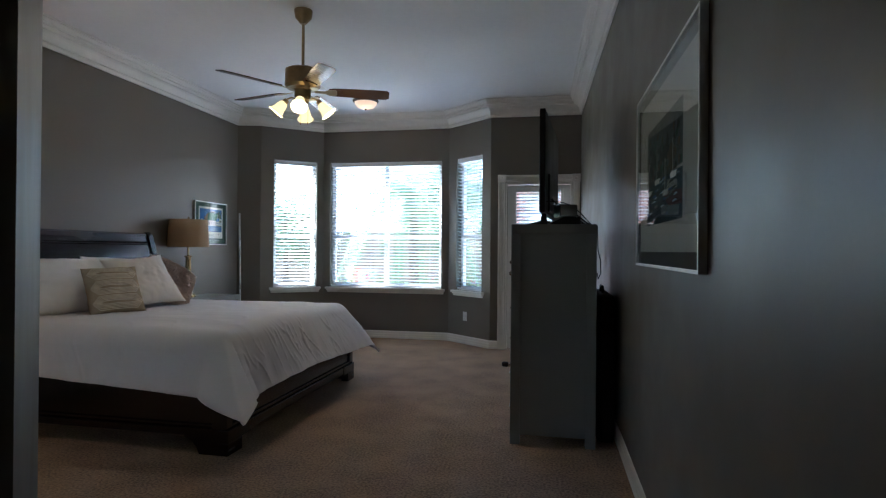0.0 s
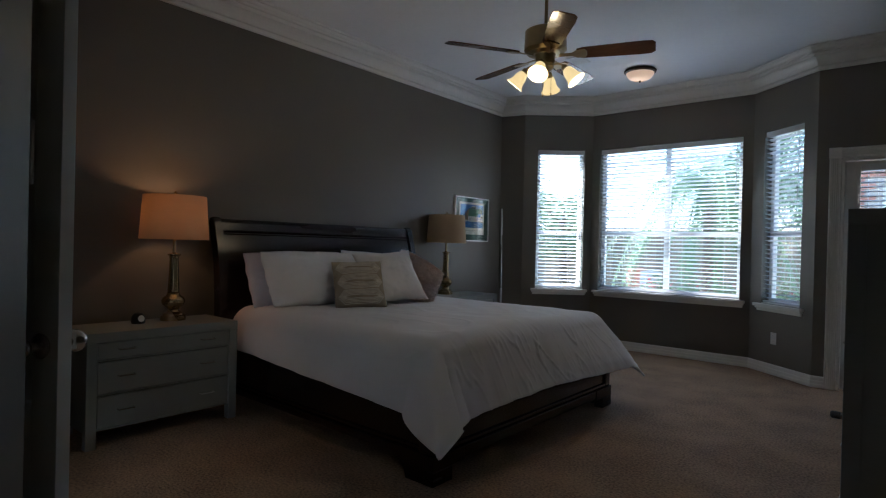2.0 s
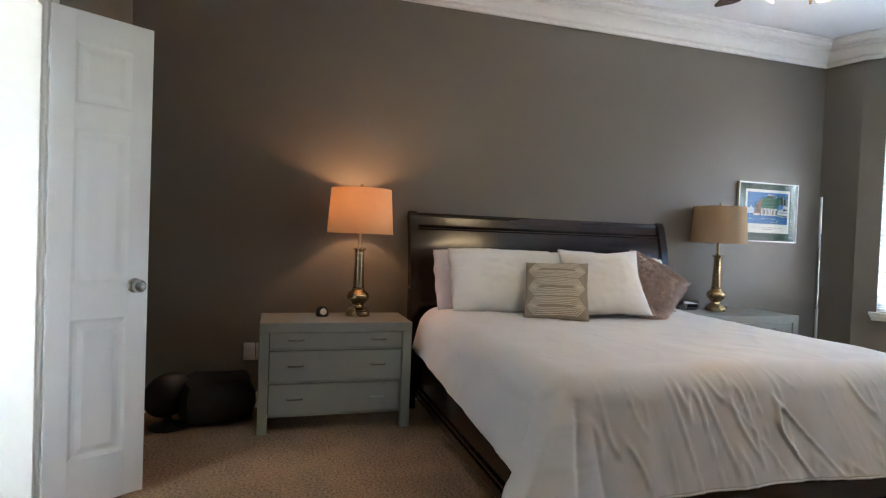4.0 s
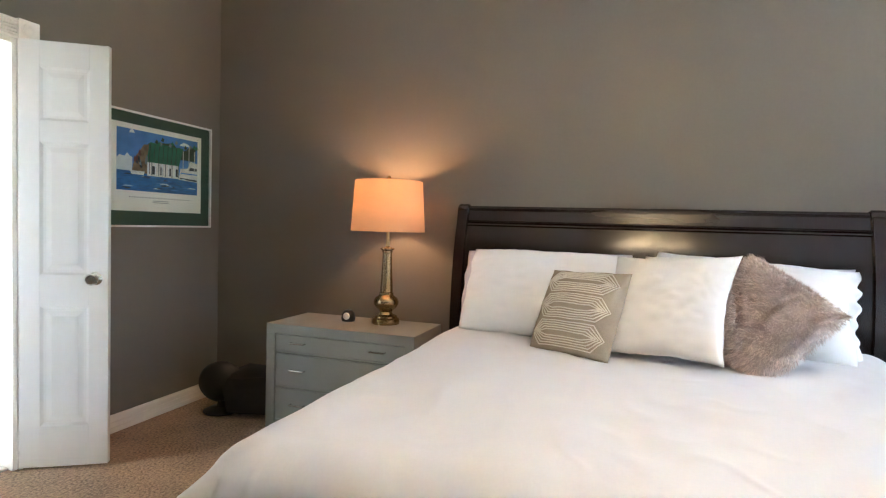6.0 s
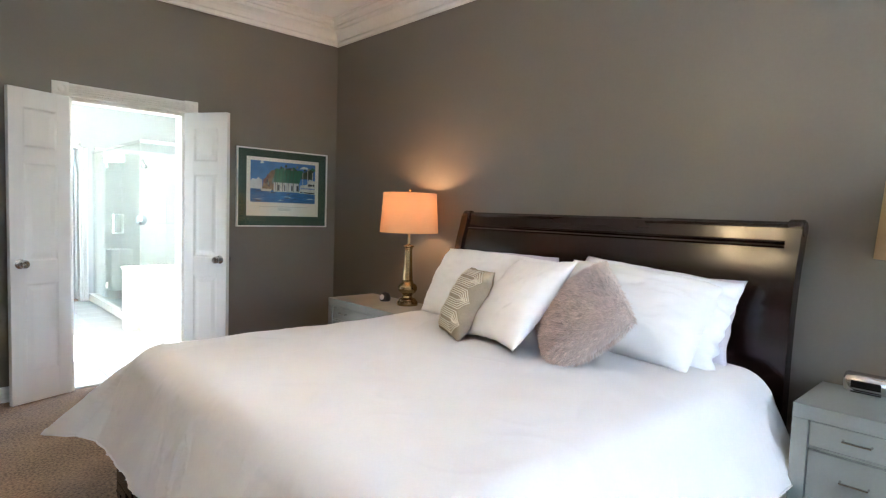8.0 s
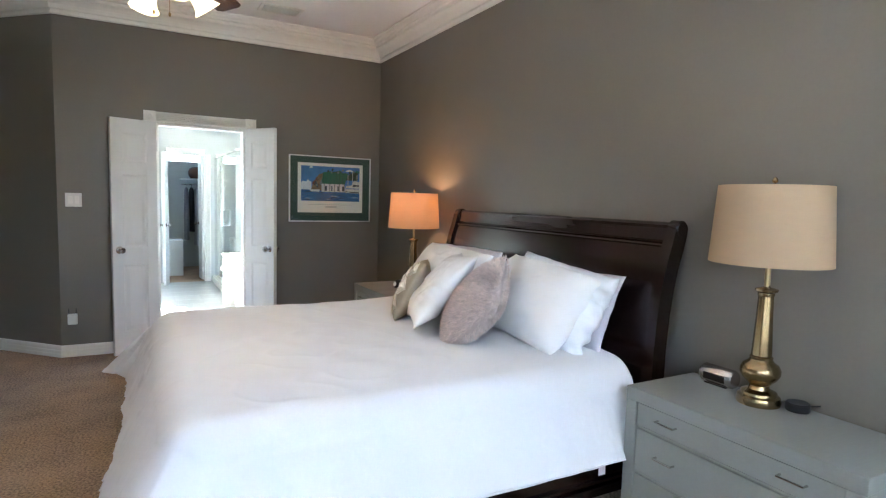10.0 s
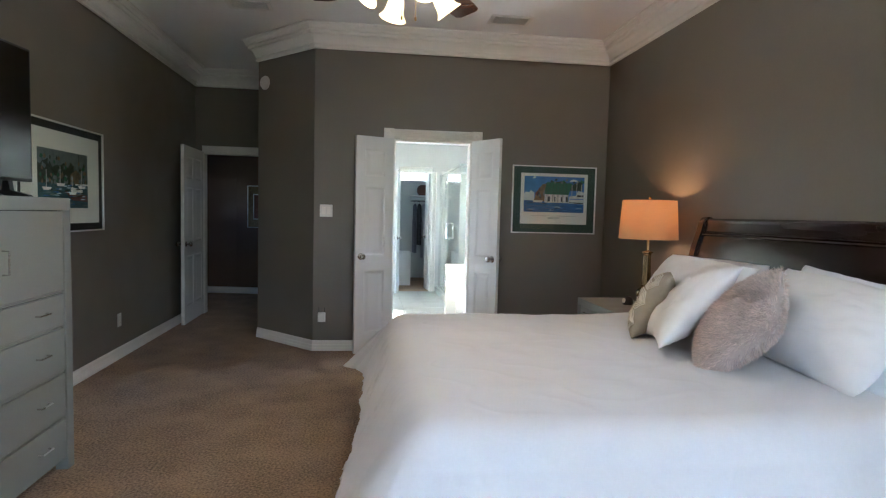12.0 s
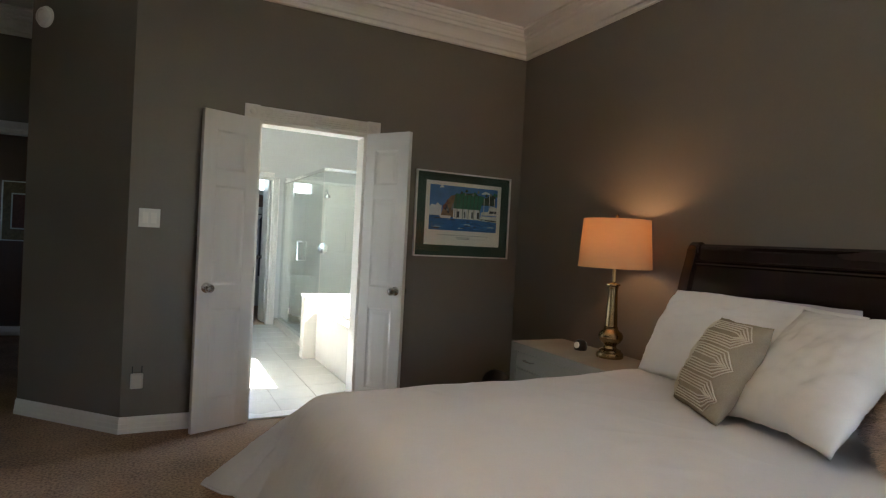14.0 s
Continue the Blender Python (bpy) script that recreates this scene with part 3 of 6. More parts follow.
for s in (-1, 1):
    y0, y1 = (-HW, -HW + 0.06) if s < 0 else (HN - 0.06, HN)
    post = ribbon([(x + 0.02, z) for x, z in [(0.19, 0.0)] + SLEIGH[1:]], 0.085, y0, y1)
    cyl = lathe([(0.036, y0 - 0.004), (0.042, y0 + 0.004), (0.042, y1 - 0.004), (0.034, y1 + 0.004)], 20, (0.045, 0, 1.322), Matrix.Rotation(radians(-90), 4, "X"), bm=post)
    part("headboard_post", post, M_ESPRESSO, bed, "scrolled headboard post", True)
    rail = cube((0.20, s * 1.0 - 0.02, 0.10), (2.20, s * 1.0 + 0.02, 0.40), 0.006)
    part("side_rail", rail, M_ESPRESSO, bed)
    part("rail_base", cube((0.22, s * 1.032 - 0.011, 0.10), (2.19, s * 1.032 + 0.011, 0.145), 0.006), M_ESPRESSO, bed)
    part("rail_moulding", cube((0.22, s * 1.028 - 0.007, 0.155), (2.19, s * 1.028 + 0.007, 0.170), 0.004), M_ESPRESSO, bed)
    foot = prism([(2.10, 0.0), (2.285, 0.0), (2.295, 0.03), (2.285, 0.06), (2.285, 0.15), (1.98, 0.15), (2.0, 0.10), (2.05, 0.075), (2.085, 0.04)], *sorted((s * 0.985, s * 1.055)), "y")
    box(foot, (2.225, *sorted((s * 0.80, s * 1.06))[:1], 0.075), (2.292, sorted((s * 0.80, s * 1.06))[1], 0.15), 0.006)
    box(foot, (2.225, sorted((s * 0.90, s * 1.06))[0], 0.0), (2.292, sorted((s * 0.90, s * 1.06))[1], 0.076), 0.006)
    part("bracket_foot", foot, M_ESPRESSO, bed)
    part("corner_post", cube((2.185, s * 1.02 - 0.035, 0.15), (2.28, s * 1.02 + 0.035, 0.43), 0.008), M_ESPRESSO, bed)
fb = cube((2.215, -0.985, 0.15), (2.262, 0.985, 0.42), 0.006)
part("footboard_base", cube((2.222, -0.798, 0.085), (2.288, 0.798, 0.149), 0.008), M_ESPRESSO, bed)
part("footboard_moulding", cube((2.263, -0.984, 0.152), (2.276, 0.984, 0.172), 0.004), M_ESPRESSO, bed)
part("footboard", fb, M_ESPRESSO, bed, "low dark footboard with a moulded base")
part("mattress", cube((0.20, -0.96, 0.28), (2.19, 0.96, 0.655), 0.06), M_LINEN2, bed)


def drape(x0, x1, half, top, over_side, over_foot, mat, lining, name, label, radius=0.15, nx=230, ny=290, seed=0.0):
    """A cover laid over a bed: flat on top, rolled over three edges, hanging in folds, with hanging corners."""
    bm = bmesh.new()
    rows = []
    ltop = x1 - x0
    for i in range(nx + 1):
        u = (ltop + over_foot) * i / nx
        row = []
        for j in range(ny + 1):
            side = over_side - (0.10 * max(1 - u / ltop, 0) if 2 * j < ny else 0)   # drawn up towards the head
            v = (half + side) * (2 * j / ny - 1)
            du, dv = max(u - (ltop - radius), 0), max(abs(v) - (half - radius), 0)
            s = math.copysign(1, v)
            r = math.hypot(du, dv)
            cx, cy = x0 + min(u, ltop - radius), s * min(abs(v), half - radius)
            turned = math.atan2(dv, du) / (math.pi / 2) if r > 0 else 0.0
            edge = 4 * min(turned, 1 - turned)
            lean = radians(66 + 10 * turned - (9 if s > 0 else 15) * edge)
            arc = radius * lean
            if r <= 0:
                out, down = 0.0, 0.0
                dirx = diry = 0.0
            else:
                dirx, diry = du / r, dv / r
                if r < arc:
                    out, down = radius * math.sin(r / radius), radius * (1 - math.cos(r / radius))
                else:
                    h = r - arc
                    along = cy if du > dv else cx
                    fold = 0.004 * math.sin(along * 11 + seed + 2 * math.sin(along * 4)) + 0.003 * math.sin(along * 33 + 1.3 * math.sin(along * 9))
                    k = min(h / 0.25, 1)
                    fall = h * (1 + (0.0 if s > 0 else 0.03) * edge)
                    out = radius * math.sin(lean) + fall * math.cos(lean) + fold * k * (1.0 if du > dv else 0.5) + 0.012 * edge * k
                    down = radius * (1 - math.cos(lean)) + fall * math.sin(lean)
                    if s > 0:
                        out += 0.06 * k * (max(turned * 2 - 1, 0) + 1.4 * max(1 - turned * 2, 0) * max(cy / half, 0))
                    elif 0 < turned < 0.26:
                        out -= 0.032 * min(h / 0.16, 1) * math.exp(-(0.26 - turned) / 0.10)
            wr = noise.noise((cx * 1.6, cy * 1.6, seed)) * 0.018 + noise.noise((cx * 6, cy * 6, seed + 3)) * 0.006
            cr = (1 - abs(noise.noise((cx * 3.5 + 0.4 * noise.noise((cx * 5, cy * 5, 4)), cy * 5, seed + 9))) * 6)
            wr += max(cr, 0) * 0.0026
            flat = max(0, 1 - r / 0.2)
            z = top - down + wr * (0.35 + 0.65 * flat)
            q = Vector((cx * 3.0 + down * 1.2, cy * 3.0 + down * 2.6, down * 2.2 + seed))
            run = cy if du > dv else cx
            d1 = Vector((run * 10.0 - down * 6.5, run * 0.9 + down * 2.6, 1.7 + seed))
            d2 = Vector((run * 14.0 - down * 2.0, run * 0.8 + down * 2.8, 6.1 + seed))
            lines = max(0, 1 - abs(noise.noise(d1)) * 12) * max(0, 0.30 + 1.4 * noise.noise(d1 * 0.35 + Vector((2, 5, 1))))
            lines += 0.7 * max(0, 1 - abs(noise.noise(d2)) * 12) * max(0, 0.20 + 1.3 * noise.noise(d2 * 0.4))
            ridge = 1 - min(abs(noise.noise(q * 2.3)) * 5, 1)
            fine = 1 - min(abs(noise.noise(q * 5.0 + Vector((3, 1, 7)))) * 7, 1)
            creases = (0.003 * fine * max(0.2 + noise.noise(q * 1.1), 0) + 0.007 * noise.noise(q * 1.6) + 0.012 * lines * (1.0 if du > dv else 0.35)) * (1 - flat)
            z -= 0.02 * (cy / half) ** 2
            row.append(bm.verts.new((cx + dirx * (out + creases), cy + s * diry * (out + creases), max(z, 0.13))))
        rows.append(row)
    for a, b in zip(rows, rows[1:]):
        for j in range(ny):
            bm.faces.new((a[j], b[j], b[j + 1], a[j + 1]))
    rows = [[v.co.copy() for v in row] for row in rows]
    ob = part(name, bm, mat, None, "", True)
    for e in ob.data.edges:
        e.use_edge_sharp = False
    so = ob.modifiers.new("thickness", "SOLIDIFY")
    so.thickness, so.offset, so.material_offset = 0.012, -1, 1
    ob.data.materials.append(lining)
    border = [r[0].copy() for r in rows] + [v.copy() for v in rows[-1][1:-1]] + [r[-1].copy() for r in rows[::-1]]
    part("hem", tube(border, 0.0035, 6), mat, ob, "stitched hem along the duvet's edge", True)
    tag_at = border[-1 - int(0.13 * nx)]
    part("care_label", cube(tag_at + Vector((-0.018, -0.006, -0.042)), tag_at + Vector((0.018, -0.003, 0.004))), lining, ob, "small pale fabric care label")
    return tagged(ob, label, "duvet")


for ob in bed.children:
    if ob.name.split(".")[0] in ("headboard", "top_roll", "headboard_moulding", "headboard_post"):
        ob.location.x -= 0.005
duvet = drape(0.30, 2.288, 1.040, 0.728, 0.312, 0.338, M_DUVET, M_SHEET, "duvet", "white cotton duvet draped over the bed, softly creased")
duvet.matrix_basis = pose(-3.600, 3.875, 0, 0, 0, -1.0) @ Matrix.Diagonal((0.985, 0.995, 1.0, 1.0))


def cushion(w, h, t, corner=0.9, seed=0.0, res=44, sag=0.0, rnd=0.0, wrinkle=0.007, ruffle=0.0):
    """A filled pillow in its own plane (x across, z up), thickness along y, with drawn-out corners."""
    bm = bmesh.new()
    sides = []
    for s in (1, -1):
        grid = []
        for i in range(res + 1):
            row = []
            for j in range(res + 1):
                a, b = 2 * i / res - 1, 2 * j / res - 1
                pin = 1 - 0.10 * corner * ((1 - a * a) * b * b + (1 - b * b) * a * a)
                ra, rb = a * math.sqrt(1 - b * b / 2), b * math.sqrt(1 - a * a / 2)
                x, z = (a + (ra - a) * rnd) * w / 2 * pin, (b + (rb - b) * rnd) * h / 2 * pin
                fill = max((1 - abs(a) ** 2.6) * (1 - abs(b) ** 2.6), 0) ** 0.55
                y = s * (t / 2 * fill)
                y += s * 0.012 * noise.noise((a * 2.5 + seed, b * 2.5, s + seed)) * fill + 0.006 * noise.noise((a * 7, b * 7, seed)) * fill
                rim = max(abs(a), abs(b)) ** 3
                pull = max(0, 1 - abs(noise.noise((a * 3.2 * w / h + seed * 2, b * 3.2, seed + s))) * 6)
                y -= s * wrinkle * pull * fill * (0.35 + 0.65 * rim)
                x += 0.010 * w * noise.noise((b * 3 + seed, a, 3.3)) * abs(a) ** 4
                z += 0.014 * h * noise.noise((a * 3 + seed, b, 8.3)) * abs(b) ** 4
                z -= sag * h * fill * max(0.3 - b, 0) * 0.2
                frill = max(0, (abs(a) - 0.82) / 0.18)
                y += ruffle * frill * math.sin(b * 11 + seed + 2.6 * math.sin(b * 5 + seed))
                x += 0.5 * ruffle * frill * math.sin(b * 19 + seed) * math.copysign(1, a)
                row.append(bm.verts.new((x, y, z)))
            grid.append(row)
        sides.append(grid)
        for r, q in zip(grid, grid[1:]):
            for j in range(res):
                bm.faces.new((r[j], q[j], q[j + 1], r[j + 1]))
    bmesh.ops.remove_doubles(bm, verts=bm.verts[:], dist=0.0015)
    return bm


def pillow(name, label, size, at, rot, mat, seed=0.0, **kw):
    """rot: lean back, roll in its plane, yaw."""
    ob = part(name, cushion(*size, seed=seed, **kw), mat, None, "", True)
    for e in ob.data.edges:
        e.use_edge_sharp = False
    lean, spin, yaw = rot
    ob.matrix_basis = Matrix.Translation(at) @ Matrix.Rotation(radians(yaw), 4, "Z") @ Matrix.Rotation(radians(lean), 4, "X") @ Matrix.Rotation(radians(spin), 4, "Y")
    return tagged(ob, label, "pillow")


# pillows face +x: yaw 90 turns their plane across the bed
pillow("pillow", "white king pillow leaning on the headboard", (0.92, 0.47, 0.24), (-3.105, 3.42, 0.915), (-30, 1, 88), M_LINEN, 1.0, corner=0.5, rnd=0.18, wrinkle=0.016)
pillow("pillow", "pale pink pillow behind the white one", (0.90, 0.45, 0.20), (-3.255, 3.355, 0.908), (-22, -1, 88), M_SHEET, 2.0, corner=0.4, rnd=0.2, wrinkle=0.014)
pillow("pillow", "white king pillow leaning on the headboard", (0.88, 0.49, 0.27), (-3.185, 4.245, 0.905), (-41, 4, 88), M_LINEN, 3.0, corner=0.6, rnd=0.12, wrinkle=0.014)
pillow("pillow", "white pillow with a ruffled edge behind another", (0.88, 0.47, 0.22), (-3.265, 4.30, 0.905), (-30, 4, 86), M_LINEN2, 4.0, corner=0.6, rnd=0.1, wrinkle=0.02, ruffle=0.014)
pillow("pillow", "lilac grey pillow at the back of the stack", (0.82, 0.42, 0.15), (-3.335, 4.325, 0.895), (-19, 1, 86), M_SHEET, 5.0, corner=0.7)
white_cushion = pillow("throw_pillow", "square white throw pillow with pointed corners", (0.52, 0.52, 0.17), (-2.805, 3.905, 0.935), (-41, -5, 66), M_LINEN, 6.0, corner=1.2, wrinkle=0.010)
knit = pillow("throw_pillow", "small beige throw pillow with cream stitched hexagon lines", (0.40, 0.40, 0.15), (-2.795, 3.570, 0.880), (-28, -2, 60), M_BEIGE, 7.0, corner=0.6, rnd=0.1, wrinkle=0.0)
fur = pillow("throw_pillow", "mauve faux fur throw pillow", (0.43, 0.43, 0.20), (-2.835, 4.245, 0.905), (-36, 36, 72), M_FUR, 8.0, corner=0.5, rnd=0.15, wrinkle=0.01)

# ---- nightstands and dresser ----
def bar_handle(bm, x, z, length, out):
    tube([(x - length / 2, out, z), (x - length / 2, out - 0.022, z), (x + length / 2, out - 0.022, z), (x + length / 2, out, z)], 0.004, 8, bm)
    return bm


def chest(name, label, category, at, turn, w, d, h, rows, post=0.055, top=0.055, foot=0.09, handles=2, group="", door=None):
    """A painted case with thick posts and inset drawers. Local x across, the front looks along -y."""
    c = thing(name, label, category, at, turn, group)
    body = bmesh.new()
    for s in (-1, 1):
        a, b = sorted((s * (w / 2 - post), s * w / 2))
        part("post", cube((a, -d, 0), (b, -d + post, h - top), 0.003), M_GREYWOOD, c)
        part("post", cube((a, -post, 0), (b, 0, h - top), 0.003), M_GREYWOOD, c)
        a, b = sorted((s * (w / 2 - 0.020), s * (w / 2 - 0.004)))
        part("side_panel", cube((a, -d + post, foot), (b, -post, h - top)), M_GREYWOOD, c)
    box(body, (-w / 2 + post, -d + 0.035, foot), (w / 2 - post, -0.01, foot + 0.015))
    box(body, (-w / 2 + post, -0.02, foot + 0.015), (w / 2 - post, -0.012, h - top))
    part("body", body, M_GREYWOOD, c)
    part("top", cube((-w / 2, -d, h - top), (w / 2, 0, h), 0.003), M_GREYWOOD, c)
    # added dark sheet: paints the shade seen through the drawer gaps
    part("recess", cube((-w / 2 + post, -d + 0.030, foot + 0.02), (w / 2 - post, -d + 0.034, h - top)), M_GAPSHADE, c)
    z = h - top
    for k, row in enumerate(rows):
        gap = 0.004
        z1, z0 = z - gap, z - row + gap
        if door and k in door:
            for s in (-1, 1):
                a, b = sorted((s * 0.003, s * (w / 2 - post - 0.004)))
                dp = part("cabinet_door", cube((a, -d + 0.006, z0), (b, -d + 0.026, z1), 0.002), M_GREYWOOD, c)
                hx, hz = s * 0.045, (z0 + z1) / 2 - 0.02
                hm = tube([(hx, -d + 0.006, hz - 0.05), (hx, -d - 0.020, hz - 0.05), (hx, -d - 0.020, hz + 0.05), (hx, -d + 0.006, hz + 0.05)], 0.004, 8)
                part("handle", hm, M_NICKEL, dp, "upright satin nickel bar handle", True)
            part("rail", cube((-w / 2 + post, -d + 0.012, z - row - 0.009), (w / 2 - post, -d + 0.032, z - row)), M_GREYWOOD, c)
            z -= row + 0.010
            continue
        dr = part("drawer", cube((-w / 2 + post + 0.004, -d + 0.006, z0), (w / 2 - post - 0.004, -d + 0.026, z1), 0.002), M_GREYWOOD, c)
        part("rail", cube((-w / 2 + post, -d + 0.012, z - row - 0.009), (w / 2 - post, -d + 0.032, z - row + 0.0)), M_GREYWOOD, c)
        if not (door and k in door):
            xs = [0] if handles == 1 else [-w * 0.27, w * 0.27]
            for x in xs:
                part("handle", bar_handle(bmesh.new(), x, (z0 + z1) / 2 + 0.005, 0.085, -d + 0.006), M_NICKEL, dr, "curved satin nickel bar handle", True)
        z -= row + 0.010
    return c


NS_W, NS_D, NS_H, NS2_H = 0.90, 0.43, 0.652, 0.668
for x, y, high in ((-3.487, 2.278, NS_H), (-3.555, 5.455, NS2_H)):
    chest("nightstand", "grey painted three-drawer nightstand with nickel handles beside the bed", "nightstand", (x, y, 0), 90, NS_W, NS_D, high, [0.100, 0.185, 0.185], group="nightstands")
DR_Y0, DR_Y1 = 3.366, 4.51
chest("dresser", "tall grey painted chest of drawers with nickel handles", "dresser", (0.747, (DR_Y0 + DR_Y1) / 2, 0), -90, DR_Y1 - DR_Y0, 0.519, 1.372,
      [0.40, 0.16, 0.22, 0.22, 0.20], post=0.06, top=0.06, foot=0.06, door=(0,))


# ---- table lamps ----
def table_lamp(label, at, lit):
    l = thing("table_lamp", label, "lamp", at, 0, "bedside lamps")
    base = [(0, 0), (0.078, 0), (0.080, 0.012), (0.076, 0.030), (0.066, 0.036), (0.064, 0.046), (0.040, 0.056), (0.034, 0.070), (0.044, 0.082), (0.060, 0.096),
            (0.071, 0.115), (0.072, 0.132), (0.064, 0.150), (0.046, 0.163), (0.040, 0.172), (0.042, 0.180), (0.034, 0.186)]
    part("base", lathe(base, 32), M_BRASS, l, "", True)
    col = bmesh.new()
    n = 32
    rings = []
    for z, r in ((0.186, 0.036), (0.20, 0.036), (0.32, 0.030), (0.412, 0.027)):
        rings.append([col.verts.new(((r - 0.0025 * (k % 4 == 0)) * math.cos(2 * math.pi * k / n), (r - 0.0025 * (k % 4 == 0)) * math.sin(2 * math.pi * k / n), z)) for k in range(n)])
    for a, b in zip(rings, rings[1:]):
        for k in range(n):
            col.faces.new((a[k], a[(k + 1) % n], b[(k + 1) % n], b[k]))
    part("column", col, M_BRASS, l, "fluted brass column", True)
    part("collar", lathe([(0.027, 0.412), (0.030, 0.416), (0.030, 0.426), (0.040, 0.432), (0.041, 0.440), (0.026, 0.444), (0.011, 0.448), (0.010, 0.55), (0.014, 0.555), (0.014, 0.61)], 24), M_BRASS, l, "", True)
    part("bulb", lathe([(0.014, 0.61), (0.030, 0.65), (0.033, 0.675), (0.024, 0.702), (0, 0.708)], 16), M_BULB if lit else M_WHITEPL, l, "", True)
    z0, z1, r0, r1 = 0.537, 0.826, 0.214, 0.195
    sh = bmesh.new()
    lathe([(r0, z0), (r1, z1), (r1 - 0.003, z1), (r0 - 0.003, z0), (r0, z0)], 48, bm=sh)
    for f in [f for f in sh.faces if len(f.verts) > 4]:
        sh.faces.remove(f)
    part("shade", sh, M_SHADE, l, "round linen drum shade", True)
    sp = tube([(0, 0, z1 - 0.06), (0, 0, z1 + 0.015)], 0.004, 8)
    for k in range(3):
        a = 2.1 * k
        tube([(0, 0, z1 - 0.02), (r1 * math.cos(a), r1 * math.sin(a), z1 - 0.012)], 0.0018, 6, sp)
    lathe([(0.008, z1 + 0.012), (0.011, z1 + 0.020), (0.006, z1 + 0.030), (0, z1 + 0.034)], 12, bm=sp)
    part("finial", sp, M_BRASS, l, "", True)
    return l


LAMP1, LAMP2 = (-3.356, 2.430, NS_H), (-3.443, 5.380, NS2_H)
table_lamp("antique brass table lamp, lit, with a glowing linen shade", LAMP1, True)
unlit = table_lamp("antique brass table lamp, unlit, with a beige linen shade", LAMP2, False)
unlit.matrix_basis = unlit.matrix_basis @ Matrix.Diagonal((1.0, 1.0, 1.03, 1.0))
point_lamp("bedside_bulb_light", (LAMP1[0], LAMP1[1], NS_H + 0.73), BEDSIDE_W, (1.0, 0.49, 0.21), 0.03)

# ---- ceiling fan ----
FAN = (-1.42, 3.89)
fan = thing("ceiling_fan", "brass five-blade ceiling fan with four lit tulip shades", "ceiling fan", (*FAN, H - 0.03), 0)
part("canopy", lathe([(0, -0.075), (0.022, -0.075), (0.030, -0.066), (0.062, -0.030), (0.070, 0.020), (0.070, 0.029)], 28), M_BRASS, fan, "", True)
part("downrod", tube([(0, 0, -0.07), (0, 0, -0.575)], 0.011, 12), M_BRASS, fan, "", True)
part("motor", lathe([(0, -0.405), (0.030, -0.405), (0.035, -0.418), (0.110, -0.425), (0.132, -0.437), (0.136, -0.555), (0.128, -0.565), (0.118, -0.577), (0.070, -0.585), (0.062, -0.597),
                     (0.062, -0.640), (0.055, -0.650), (0.058, -0.665), (0.050, -0.677), (0.020, -0.697), (0.008, -0.710), (0, -0.711)], 36), M_BRASS, fan, "", True)
BLADE0 = 21.0
for k in range(5):
    a = Matrix.Rotation(radians(BLADE0 + 72 * k), 4, "Z")
    outline = [(0.20, -0.045), (0.24, -0.058), (0.58, -0.070), (0.645, -0.066), (0.665, -0.045), (0.668, 0.045), (0.645, 0.066), (0.58, 0.070), (0.24, 0.058), (0.20, 0.045)]
    bm = prism(outline, -0.003, 0.003, "z")
    bmesh.ops.transform(bm, matrix=a @ Matrix.Translation((0, 0, -0.590)) @ Matrix.Rotation(radians(-13), 4, "X"), verts=bm.verts[:])
    part("blade", bm, M_WALNUT, fan, "walnut fan blade")
    bm = prism([(0.09, -0.014), (0.17, -0.016), (0.20, -0.042), (0.25, -0.046), (0.262, -0.02), (0.262, 0.02), (0.25, 0.046), (0.20, 0.042), (0.17, 0.016), (0.09, 0.014)], -0.008, -0.0035, "z")
    bmesh.ops.transform(bm, matrix=a @ Matrix.Translation((0, 0, -0.590)) @ Matrix.Rotation(radians(-13), 4, "X"), verts=bm.verts[:])
    part("blade_arm", bm, M_BRASS, fan, "polished brass blade arm")
for k in range(4):
    ang = radians(-72 + 90 * k)
    dx, dy = math.cos(ang), math.sin(ang)
    arm = tube([(0.045 * dx, 0.045 * dy, -0.655), (0.085 * dx, 0.085 * dy, -0.647), (0.115 * dx, 0.115 * dy, -0.660), (0.128 * dx, 0.128 * dy, -0.677)], 0.007, 8)
    part("light_arm", arm, M_BRASS, fan, "", True)
    tilt = Matrix.Rotation(ang, 4, "Z") @ Matrix.Rotation(radians(180 - 40), 4, "Y")
    at = (0.125 * dx, 0.125 * dy, -0.675)
    part("socket", lathe([(0.018, -0.012), (0.022, 0.0), (0.024, 0.022), (0.020, 0.026)], 18, at, tilt), M_BRASS, fan, "", True)
    tul = lathe([(0.024, 0.016), (0.033, 0.030), (0.040, 0.055), (0.043, 0.080), (0.050, 0.100), (0.064, 0.118), (0.061, 0.118), (0.047, 0.100), (0.040, 0.080), (0.036, 0.050), (0.024, 0.026)], 28, at, tilt)
    part("shade", tul, M_BULBGLASS, fan, "lit frosted tulip glass shade", True)
    part("bulb", lathe([(0.012, 0.02), (0.024, 0.05), (0.026, 0.068), (0.016, 0.088), (0, 0.092)], 14, at, tilt), M_BULB, fan, "", True)
    v = tilt @ Vector((0, 0, 0.125))
    point_lamp("fan_bulb_light", (FAN[0] + at[0] + v.x, FAN[1] + at[1] + v.y, H - 0.03 + at[2] + v.z), BULB_W, WARM, 0.03)
for dx in (-0.03, 0.03):
    ch = tube([(dx, 0.03, -0.685), (dx, 0.03, -0.825)], 0.0014, 5)
    lathe([(0, 0), (0.005, 0.004), (0.005, 0.016), (0, 0.02)], 8, (dx, 0.03, -0.845), bm=ch)
    part("pull_chain", ch, M_BRASS, fan)

